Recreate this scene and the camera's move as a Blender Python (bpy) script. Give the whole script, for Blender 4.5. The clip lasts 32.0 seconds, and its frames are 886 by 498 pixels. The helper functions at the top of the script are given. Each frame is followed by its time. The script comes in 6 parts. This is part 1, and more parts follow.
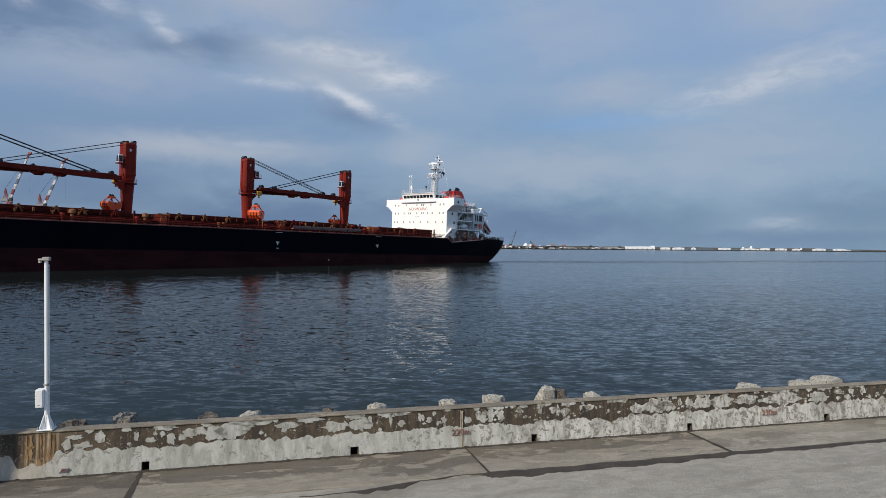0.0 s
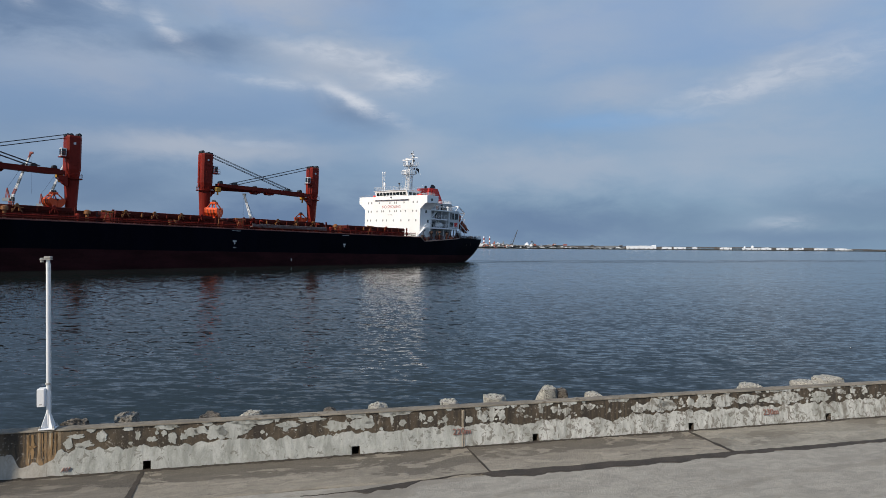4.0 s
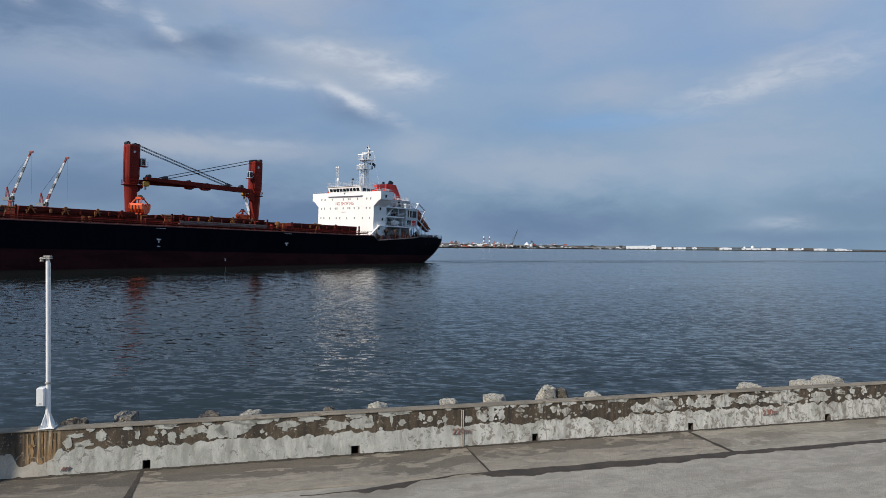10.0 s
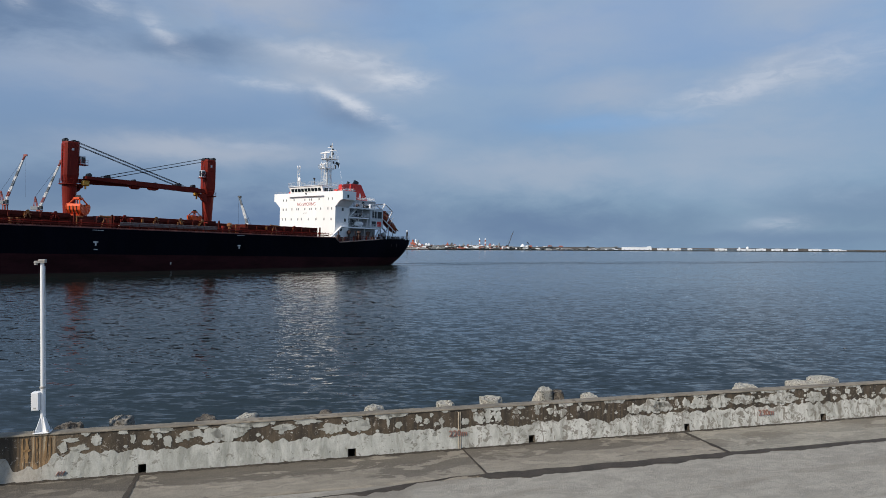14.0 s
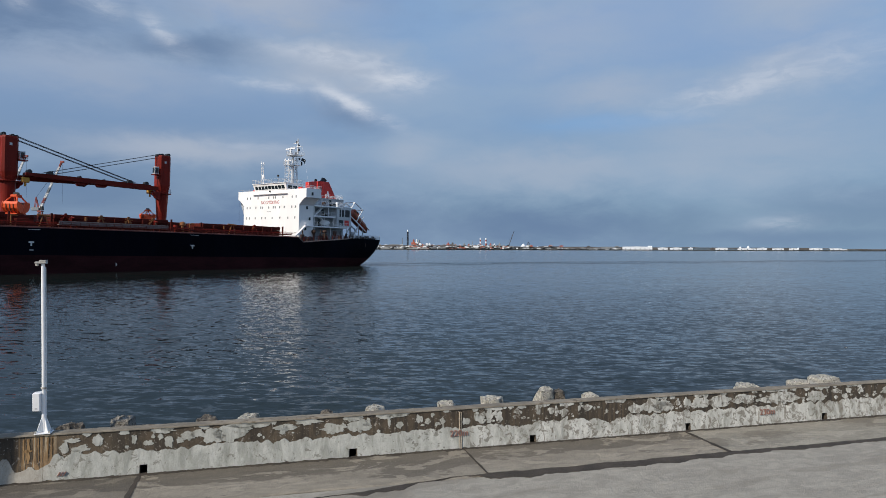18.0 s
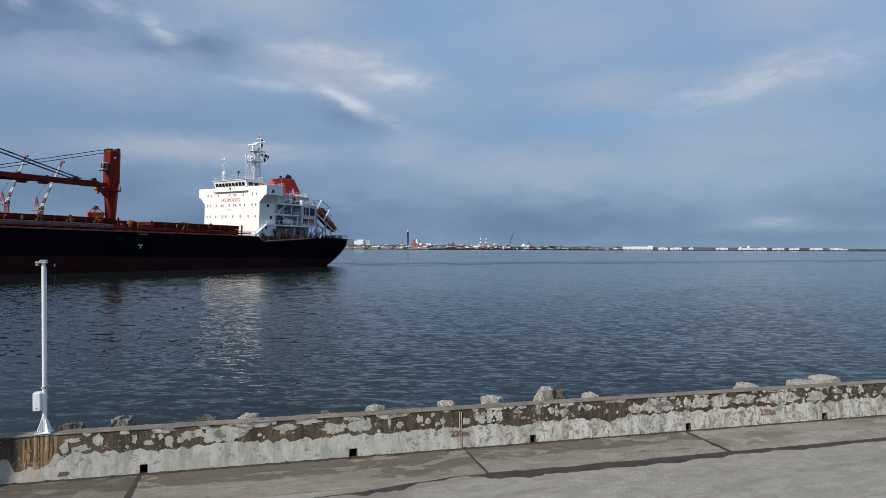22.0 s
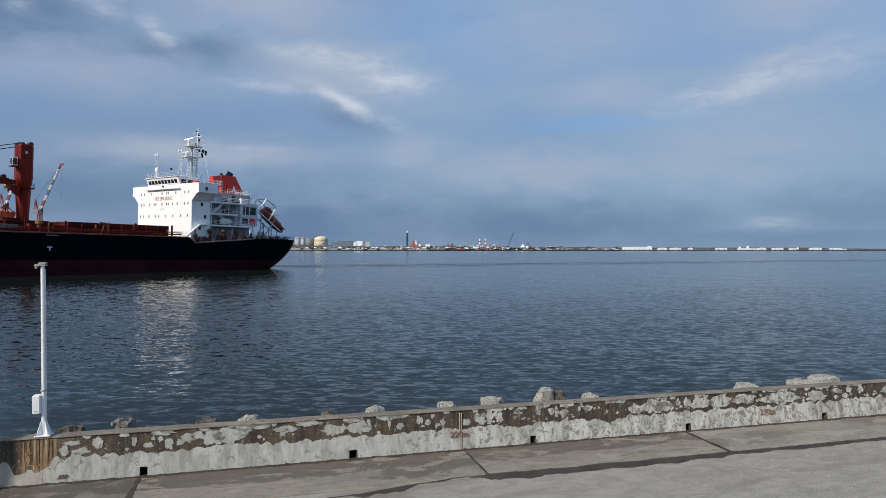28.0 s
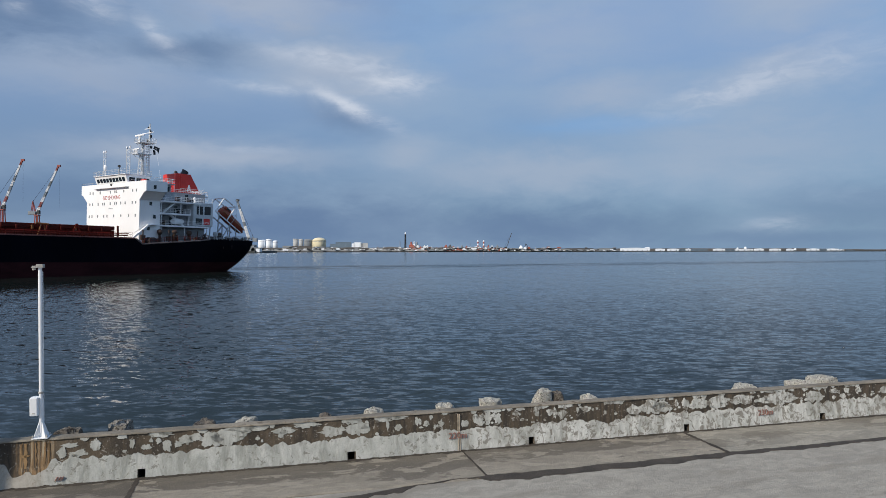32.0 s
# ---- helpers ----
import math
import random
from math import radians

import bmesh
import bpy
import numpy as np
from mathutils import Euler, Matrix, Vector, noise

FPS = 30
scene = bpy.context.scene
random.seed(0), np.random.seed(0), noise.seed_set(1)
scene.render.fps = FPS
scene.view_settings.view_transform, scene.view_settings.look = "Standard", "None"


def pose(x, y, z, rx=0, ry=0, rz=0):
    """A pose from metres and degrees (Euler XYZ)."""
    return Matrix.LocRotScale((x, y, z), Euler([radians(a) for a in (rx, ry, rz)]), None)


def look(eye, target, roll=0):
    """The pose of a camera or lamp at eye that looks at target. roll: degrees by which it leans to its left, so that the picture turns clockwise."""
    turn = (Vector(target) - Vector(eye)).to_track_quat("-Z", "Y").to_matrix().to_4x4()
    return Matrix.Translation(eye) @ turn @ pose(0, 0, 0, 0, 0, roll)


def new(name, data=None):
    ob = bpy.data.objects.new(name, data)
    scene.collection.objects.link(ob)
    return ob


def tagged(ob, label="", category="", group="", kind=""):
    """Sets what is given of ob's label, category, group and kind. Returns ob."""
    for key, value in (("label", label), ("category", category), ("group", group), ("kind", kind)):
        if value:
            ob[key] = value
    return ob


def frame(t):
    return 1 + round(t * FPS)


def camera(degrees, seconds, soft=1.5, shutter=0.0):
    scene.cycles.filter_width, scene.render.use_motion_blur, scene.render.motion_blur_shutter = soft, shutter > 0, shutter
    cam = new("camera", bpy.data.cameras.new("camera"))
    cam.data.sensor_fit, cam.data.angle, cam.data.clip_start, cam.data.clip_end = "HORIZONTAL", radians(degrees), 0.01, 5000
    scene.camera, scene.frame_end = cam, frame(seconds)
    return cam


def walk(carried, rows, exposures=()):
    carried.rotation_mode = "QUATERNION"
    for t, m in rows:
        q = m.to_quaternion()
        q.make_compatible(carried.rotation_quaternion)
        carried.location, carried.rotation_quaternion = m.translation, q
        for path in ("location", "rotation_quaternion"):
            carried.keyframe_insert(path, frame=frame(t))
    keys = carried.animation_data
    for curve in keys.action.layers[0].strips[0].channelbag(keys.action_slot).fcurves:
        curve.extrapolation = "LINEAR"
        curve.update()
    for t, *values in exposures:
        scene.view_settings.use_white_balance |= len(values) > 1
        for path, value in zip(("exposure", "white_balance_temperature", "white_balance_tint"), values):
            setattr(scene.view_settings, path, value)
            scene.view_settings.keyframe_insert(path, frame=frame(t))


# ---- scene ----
cam = camera(68.22, 32.0, soft=0.75)
CAM_Z = 2.7          # eye above the quay
WATER_Z = -2.17      # water level below the quay

# seconds, yaw to the right, tilt up, lean to the left (degrees): a hand-held camera on one spot
CAM_ROWS = [
    (0, -0.022, -0.151, 0.473), (0.5, -0.063, -0.159, 0.453), (1, -0.086, -0.175, 0.459), (1.5, -0.101, -0.190, 0.477), (2, -0.113, -0.197, 0.486), (2.5, -0.109, -0.191, 0.482),
    (3, -0.106, -0.186, 0.476), (3.5, -0.130, -0.199, 0.480), (5.5, -0.077, -0.170, 0.460), (6, -0.048, -0.146, 0.440), (6.5, -0.024, -0.121, 0.380), (7, -0.019, -0.120, 0.362),
    (7.5, -0.024, -0.133, 0.397), (8, -0.047, -0.156, 0.424), (8.5, -0.087, -0.180, 0.432), (9, -0.110, -0.192, 0.459), (9.5, -0.112, -0.201, 0.511), (10, -0.113, -0.217, 0.564),
    (10.5, -0.089, -0.210, 0.583), (11, -0.024, -0.166, 0.539), (11.5, 0.034, -0.119, 0.444), (12, 0.083, -0.085, 0.373), (12.5, 0.150, -0.054, 0.345), (13, 0.208, -0.039, 0.339),
    (13.5, 0.237, -0.040, 0.350), (14, 0.244, -0.036, 0.326), (14.5, 0.243, -0.029, 0.277), (16.5, 0.238, 0.064, 0.088), (17, 0.192, -0.017, 0.200), (17.5, 0.162, -0.050, 0.242),
    (18, 0.183, -0.045, 0.211), (18.5, 0.219, -0.033, 0.190), (19, 0.233, -0.030, 0.216), (19.5, 0.218, -0.036, 0.228), (20, 0.188, -0.047, 0.226), (20.5, 0.173, -0.064, 0.242),
    (21, 0.159, -0.082, 0.257), (21.5, 0.149, -0.078, 0.250), (22, 0.162, -0.053, 0.220), (22.5, 0.178, -0.034, 0.186), (23, 0.181, -0.030, 0.174), (23.5, 0.181, -0.033, 0.176),
    (24, 0.186, -0.027, 0.169), (24.5, 0.200, -0.013, 0.151), (25, 0.215, -0.001, 0.126), (25.5, 0.213, 0.006, 0.106), (27.5, 0.238, 0.060, 0.018), (28, 0.218, 0.044, 0.009),
    (28.5, 0.216, 0.043, 0.011), (29, 0.224, 0.048, 0.000), (29.5, 0.224, 0.044, -0.004), (30, 0.223, 0.046, -0.001), (30.5, 0.222, 0.058, -0.007), (31, 0.235, 0.069, -0.027),
    (31.5, 0.289, 0.096, -0.053), (32, 0.382, 0.148, -0.072),
]


def eye_pose(yaw, tilt, lean):
    a, b = radians(yaw), radians(tilt)
    eye = Vector((0.0, 0.0, CAM_Z))
    return look(eye, eye + Vector((math.sin(a) * math.cos(b), math.cos(a) * math.cos(b), math.sin(b))) * 10, lean)


walk(cam, [(t, eye_pose(a, b, c)) for t, a, b, c in CAM_ROWS], exposures=[(0.0, -0.03, 6550, 10), (32.0, -0.03, 6330, 10)])

# ---------------------------------------------------------------- light
SUN_AZ = (-0.70, -0.714)      # towards the sun, on the ground plan
SUN_EL = 34.0
sun_dir = Vector((SUN_AZ[0], SUN_AZ[1], math.tan(radians(SUN_EL)) * math.hypot(*SUN_AZ))).normalized()
sun = new("sun", bpy.data.lights.new("sun", "SUN"))
sun.data.energy, sun.data.angle, sun.data.color = 4.2, radians(0.6), (1.0, 0.90, 0.76)
sun.matrix_world = look(sun_dir * 200, (0, 0, 0))


class Nodes:
    """Short-hand for node trees."""

    def __init__(self, tree):
        self.t = tree
        tree.nodes.clear()

    def add(self, kind, **sets):
        n = self.t.nodes.new(kind)
        for k, v in sets.items():
            self.put(n.inputs[k], v)
        return n

    def put(self, socket, v):
        if isinstance(v, bpy.types.NodeSocket):
            self.t.links.new(v, socket)
        elif hasattr(v, "__len__") and len(v) == 3 and socket.type == "RGBA":
            socket.default_value = (*v, 1)
        else:
            socket.default_value = v

    def m(self, op, a, b=0.0, c=0.0, clamp=False):
        n = self.t.nodes.new("ShaderNodeMath")
        n.operation, n.use_clamp = op, clamp
        for s, v in zip(n.inputs, (a, b, c)):
            self.put(s, v)
        return n.outputs[0]

    def step(self, v, lo, hi):
        n = self.t.nodes.new("ShaderNodeMapRange")
        n.interpolation_type = "SMOOTHSTEP"
        self.put(n.inputs[0], v)
        self.put(n.inputs[1], lo)
        self.put(n.inputs[2], hi)
        return n.outputs[0]

    def mix(self, f, a, b, blend="MIX"):
        n = self.t.nodes.new("ShaderNodeMix")
        n.data_type, n.blend_type = "RGBA", blend
        self.put(n.inputs[0], f)
        self.put(n.inputs[6], a)
        self.put(n.inputs[7], b)
        return n.outputs[2]

    def noise(self, vec, scale, detail=4.0, rough=0.55, distort=0.0):
        n = self.t.nodes.new("ShaderNodeTexNoise")
        self.put(n.inputs["Vector"], vec)
        n.inputs["Scale"].default_value, n.inputs["Detail"].default_value = scale, detail
        n.inputs["Roughness"].default_value, n.inputs["Distortion"].default_value = rough, distort
        return n.outputs[0]

    def scaled(self, vec, s, loc=(0, 0, 0), rot=(0, 0, 0)):
        n = self.t.nodes.new("ShaderNodeMapping")
        self.put(n.inputs[0], vec)
        n.inputs["Location"].default_value, n.inputs["Rotation"].default_value, n.inputs["Scale"].default_value = loc, rot, s
        return n.outputs[0]

    def xyz(self, x, y, z):
        n = self.t.nodes.new("ShaderNodeCombineXYZ")
        for s, v in zip(n.inputs, (x, y, z)):
            self.put(s, v)
        return n.outputs[0]

    def split(self, vec):
        n = self.t.nodes.new("ShaderNodeSeparateXYZ")
        self.put(n.inputs[0], vec)
        return n.outputs


# ---------------------------------------------------------------- sky
world = bpy.data.worlds.new("sky")
scene.world = world
world.use_nodes = True
W = Nodes(world.node_tree)
coords = W.t.nodes.new("ShaderNodeTexCoord").outputs["Generated"]
sx, sy, sz = W.split(coords)
sky = W.t.nodes.new("ShaderNodeTexSky")
sky.sky_type, sky.sun_disc = "NISHITA", False
sky.sun_elevation, sky.sun_rotation = radians(SUN_EL), math.atan2(SUN_AZ[0], SUN_AZ[1])
sky.air_density, sky.dust_density, sky.ozone_density = 1.0, 1.5, 2.0
az = W.m("ARCTAN2", sx, sy)
el = W.m("ARCSINE", sz)
flat = W.xyz(W.m("MULTIPLY", az, 4.0), W.m("MULTIPLY", el, 8.0), 0.0)
warp = W.noise(flat, 1.6, 6.0, 0.6)
wisp = W.noise(W.scaled(flat, (1.0, 1.2, 1), rot=(0, 0, 0.2)), 3.0, 8.0, 0.60, 0.3)
tuft = W.noise(W.scaled(flat, (1.0, 1.5, 1), rot=(0, 0, -0.25)), 6.0, 8.0, 0.62, 0.5)
broad = W.noise(W.scaled(flat, (0.4, 0.8, 1), loc=(2.3, 1.1, 0)), 1.6, 5.0, 0.5, 0.3)


def cloud(az0, el0, wide, high, lean):
    """A soft, torn oval bank of cloud round a direction, in degrees."""
    dx, dy = W.m("SUBTRACT", az, radians(az0)), W.m("SUBTRACT", el, radians(el0))
    dy = W.m("SUBTRACT", dy, W.m("MULTIPLY", dx, lean))
    dx = W.m("ADD", W.m("DIVIDE", dx, radians(wide)), W.m("MULTIPLY", W.m("SUBTRACT", warp, 0.5), 1.3))
    dy = W.m("ADD", W.m("DIVIDE", dy, radians(high)), W.m("MULTIPLY", W.m("SUBTRACT", wisp, 0.5), 2.0))
    r2 = W.m("ADD", W.m("MULTIPLY", dx, dx), W.m("MULTIPLY", dy, dy))
    return W.m("EXPONENT", W.m("MULTIPLY", r2, -1.0))


def clouds(rows):
    """The strongest of several banks. Rows: azimuth, height, half width, half height, lean, strength."""
    out = 0.0
    for *shape, strength in rows:
        out = W.m("MAXIMUM", out, W.m("MULTIPLY", cloud(*shape), strength))
    return out


side = W.step(az, -0.45, 0.35)
haze_c = W.mix(W.step(el, 0.0, 0.40), W.mix(side, (0.150, 0.245, 0.40), (0.185, 0.315, 0.475)), W.mix(W.step(el, 0.45, 1.2), (0.275, 0.405, 0.640), (0.13, 0.225, 0.44)))
base_c = W.mix(0.82, W.mix(1.0, sky.outputs[0], (0.10, 0.10, 0.10), "MULTIPLY"), haze_c)
out_c = W.mix(W.m("MULTIPLY", W.step(broad, 0.36, 0.66), 0.6), base_c, (0.315, 0.425, 0.565))
out_c = W.mix(clouds(((0.3, 19.0, 6.0, 4.0, 0.0, 0.45), (14.0, 10.6, 6.5, 0.7, 0.0, 0.7), (36.0, 17.0, 4.0, 2.5, 0.0, 0.4))), out_c, (0.215, 0.390, 0.650))
out_c = W.mix(clouds(((-14.0, 2.2, 15.0, 2.7, 0.0, 1.0), (-30.0, 4.6, 9.0, 2.0, 0.0, 0.6), (33.0, 3.2, 8.0, 1.6, 0.0, 0.5), (8.0, 1.9, 14.0, 2.2, 0.0, 0.85), (27.0, 1.0, 14.0, 0.9, 0.0, 0.55), (-33.0, 18.0, 8.5, 3.4, -0.1, 0.92), (-21.3, 16.0, 7.0, 1.2, 0.03, 0.85), (-24.0, 27.0, 20.0, 7.0, 0.0, 0.7), (-8.0, 11.3, 2.8, 1.1, -0.25, 0.6))), out_c, (0.140, 0.218, 0.360))
out_c = W.mix(clouds(((-15.5, 19.9, 7.0, 1.9, 0.0, 0.75), (-28.5, 13.4, 8.5, 1.9, 0.0, 0.50), (-20.3, 7.9, 9.5, 1.1, 0.0, 0.85), (-2.8, 8.3, 3.0, 1.4, 0.0, 0.50), (8.9, 6.8, 11.0, 2.0, 0.0, 0.60), (25.5, 8.0, 11.0, 2.8, 0.0, 0.45), (14.4, 13.0, 5.0, 1.4, 0.05, 0.55), (-8.8, 15.2, 6.0, 2.4, -0.05, 0.75), (29.0, 19.0, 7.0, 2.8, 0.1, 0.55), (10.0, 18.0, 8.0, 2.5, 0.0, 0.4), (27.0, 13.5, 8.0, 2.0, 0.2, 0.5))), out_c, (0.420, 0.475, 0.570))
torn = W.m("ADD", 0.35, W.m("MULTIPLY", W.step(tuft, 0.36, 0.62), 0.65))
bright = clouds(((-8.9, 16.0, 5.0, 0.75, -0.10, 0.62), (-4.0, 14.5, 3.2, 0.95, -0.05, 0.72), (-14.0, 13.5, 4.2, 0.42, -0.05, 0.52), (-7.6, 12.3, 3.2, 0.7, -0.42, 0.80), (-28.0, 18.9, 2.0, 1.1, -0.3, 0.60), (-23.2, 17.0, 1.7, 0.85, -0.6, 0.58), (-32.7, 17.5, 0.9, 0.5, 0.0, 0.45), (24.6, 12.8, 5.6, 1.1, 0.20, 0.58), (31.0, 14.0, 4.5, 1.4, 0.15, 0.38), (27.4, 2.1, 2.1, 0.5, 0.05, 0.40), (-16.0, 8.5, 3.0, 0.3, 0.0, 0.25)))
out_c = W.mix(W.m("MULTIPLY", bright, torn), out_c, (0.59, 0.64, 0.73))
out_c = W.mix(clouds(((-8.5, 12.7, 1.8, 0.45, -0.40, 0.36), (-4.5, 14.5, 1.6, 0.4, 0.0, 0.3))), out_c, (0.78, 0.80, 0.84))
bg = W.add("ShaderNodeBackground", Color=out_c, Strength=1.0)
W.t.links.new(bg.outputs[0], W.t.nodes.new("ShaderNodeOutputWorld").inputs[0])


# ---------------------------------------------------------------- materials
def material(name):
    mt = bpy.data.materials.new(name)
    mt.use_nodes = True
    n = Nodes(mt.node_tree)
    bsdf = n.t.nodes.new("ShaderNodeBsdfPrincipled")
    n.t.links.new(bsdf.outputs[0], n.t.nodes.new("ShaderNodeOutputMaterial").inputs[0])
    obj = n.t.nodes.new("ShaderNodeTexCoord").outputs["Object"]
    return mt, n, bsdf, obj


def relief(n, bsdf, height, distance, strength=1.0):
    b = n.t.nodes.new("ShaderNodeBump")
    b.inputs["Strength"].default_value, b.inputs["Distance"].default_value = strength, distance
    n.put(b.inputs["Height"], height)
    n.put(bsdf.inputs["Normal"], b.outputs[0])


def paint(name, color, rough=0.5, metal=0.0, size=1.0, vary=0.25, worn=None, wear=0.0, bump=0.004, streak=1.0):
    """A painted or bare surface with broad blotches, fine grain and worn spots. size: metres across a blotch."""
    mt, n, bsdf, obj = material(name)
    rnd = n.t.nodes.new("ShaderNodeObjectInfo").outputs["Random"]
    v = n.scaled(obj, (1 / size, 1 / size, 1 / size / streak))
    big, fine = n.noise(v, 0.7, 3.0, 0.6, 0.3), n.noise(v, 7.0, 5.0, 0.65)
    dark_c, light_c = [c * (1 - vary) for c in color], [min(1.0, c * (1 + vary)) for c in color]
    col = n.mix(n.step(n.m("ADD", n.m("MULTIPLY", big, 0.7), n.m("MULTIPLY", fine, 0.3)), 0.3, 0.7), dark_c, light_c)
    col = n.mix(n.m("MULTIPLY", n.m("SUBTRACT", rnd, 0.5), 0.2, clamp=True), col, light_c)
    rg = n.m("ADD", rough - 0.08, n.m("MULTIPLY", fine, 0.16))
    if worn:
        spot = n.step(n.m("ADD", n.m("MULTIPLY", n.noise(v, 2.4, 6.0, 0.7, 0.5), 0.75), n.m("MULTIPLY", big, 0.25)), 0.66 - wear, 0.74 - wear)
        col = n.mix(spot, col, worn)
        rg = n.m("MAXIMUM", rg, n.m("MULTIPLY", spot, 0.85))
    n.put(bsdf.inputs["Base Color"], col)
    n.put(bsdf.inputs["Roughness"], rg)
    bsdf.inputs["Metallic"].default_value = metal
    if bump:
        relief(n, bsdf, fine, bump)
    return mt


def water_material():
    """Dark water whose facets lean by three sizes of wave, livelier where gusts touch it."""
    mt, n, bsdf, obj = material("harbour_water")

    def lean(scale, rot, detail, distort):
        t = n.t.nodes.new("ShaderNodeTexNoise")
        n.put(t.inputs["Vector"], n.scaled(obj, scale, rot=(0, 0, rot)))
        t.inputs["Scale"].default_value, t.inputs["Detail"].default_value = 1.0, detail
        t.inputs["Roughness"].default_value, t.inputs["Distortion"].default_value = 0.5, distort
        x, y, _ = n.split(t.outputs["Color"])
        return n.m("SUBTRACT", x, 0.5), n.m("SUBTRACT", y, 0.5)

    gust = n.m("MULTIPLY", n.m("ADD", n.step(n.noise(n.scaled(obj, (0.014, 0.04, 1), loc=(3, 1, 0)), 1.0, 4.0, 0.6, 0.6), 0.34, 0.66), n.step(n.noise(n.scaled(obj, (0.003, 0.028, 1), loc=(1, 7, 0)), 1.0, 5.0, 0.6, 0.3), 0.46, 0.62)), 0.7)
    layers = ((lean((0.10, 0.13, 1), 0.10, 1.0, 0.4), 0.14, 0.04), (lean((0.32, 0.45, 1), -0.1, 1.0, 0.5), 0.24, 0.05), (lean((1.2, 1.9, 1), 0.16, 1.0, 0.6), 0.60, 0.05), (lean((2.8, 4.6, 1), -0.15, 1.0, 0.5), 0.64, 0.08), (lean((8.0, 12.0, 1), 0.1, 1.0, 0.4), 0.16, 0.06))
    wx, wy, _ = n.split(obj)
    # shorter and steeper inshore, easing towards the fairway
    far = n.step(wy, 20.0, 115.0)
    sx_, sy_ = 0.0, 0.0
    for (x, y), amp, more in layers:
        k = n.m("ADD", amp, n.m("MULTIPLY", gust, more))
        sx_ = n.m("ADD", sx_, n.m("MULTIPLY", n.m("MULTIPLY", x, k), 0.25))
        sy_ = n.m("ADD", sy_, n.m("MULTIPLY", y, k))
    # steep fronts towards the quay, with flatter crests and backs in thin lines between them
    crest = n.m("ADD", n.m("MULTIPLY", n.noise(n.scaled(obj, (0.9, 2.2, 1), rot=(0, 0, 0.12)), 1.0, 2.0, 0.6, 0.5), 0.55), n.m("MULTIPLY", n.noise(n.scaled(obj, (2.4, 5.5, 1), rot=(0, 0, -0.15)), 1.0, 2.0, 0.6, 0.5), 0.45))
    crest = n.step(n.m("ADD", crest, n.m("MULTIPLY", far, 0.05)), 0.475, 0.585)
    crest = n.m("MULTIPLY", crest, n.m("ADD", 0.45, n.m("MULTIPLY", n.step(wy, 15.0, 36.0), 0.55)))
    front = n.m("ADD", n.m("ADD", -0.165, n.m("MULTIPLY", far, 0.100)), n.m("MULTIPLY", sy_, 0.35))
    back = n.m("ADD", n.m("SUBTRACT", 0.040, n.m("MULTIPLY", far, 0.048)), n.m("MULTIPLY", sy_, 0.42))
    sy_ = n.m("ADD", n.m("MULTIPLY", front, n.m("SUBTRACT", 1.0, crest)), n.m("MULTIPLY", back, crest))
    # ruffled track that the ship leaves, and wave backs that hide one another far out
    off = n.m("DIVIDE", n.m("SUBTRACT", wy, n.m("ADD", 213.0, n.m("MULTIPLY", wx, 0.45))), 22.0)
    track = n.m("MULTIPLY", n.m("EXPONENT", n.m("MULTIPLY", n.m("MULTIPLY", off, off), -1.0)), n.step(n.noise(n.scaled(obj, (0.05, 0.12, 1)), 1.0, 4.0, 0.6, 0.5), 0.35, 0.6))
    sy_ = n.m("SUBTRACT", sy_, n.m("MULTIPLY", track, 0.18))
    sy_ = n.m("SMOOTH_MIN", sy_, n.m("SUBTRACT", n.m("DIVIDE", 2.4, n.m("MAXIMUM", wy, 8.0)), 0.012), 0.03)
    nrm = n.t.nodes.new("ShaderNodeVectorMath")
    nrm.operation = "NORMALIZE"
    n.put(nrm.inputs[0], n.xyz(sx_, sy_, 1.0))
    n.put(bsdf.inputs["Normal"], nrm.outputs[0])
    n.put(bsdf.inputs["Base Color"], (0.010, 0.016, 0.014))
    bsdf.inputs["Roughness"].default_value = 0.06
    bsdf.inputs["IOR"].default_value = 1.333
    return mt


def low_gloss(mt, level):
    mt.node_tree.nodes["Principled BSDF"].inputs["Specular IOR Level"].default_value = level
    return mt


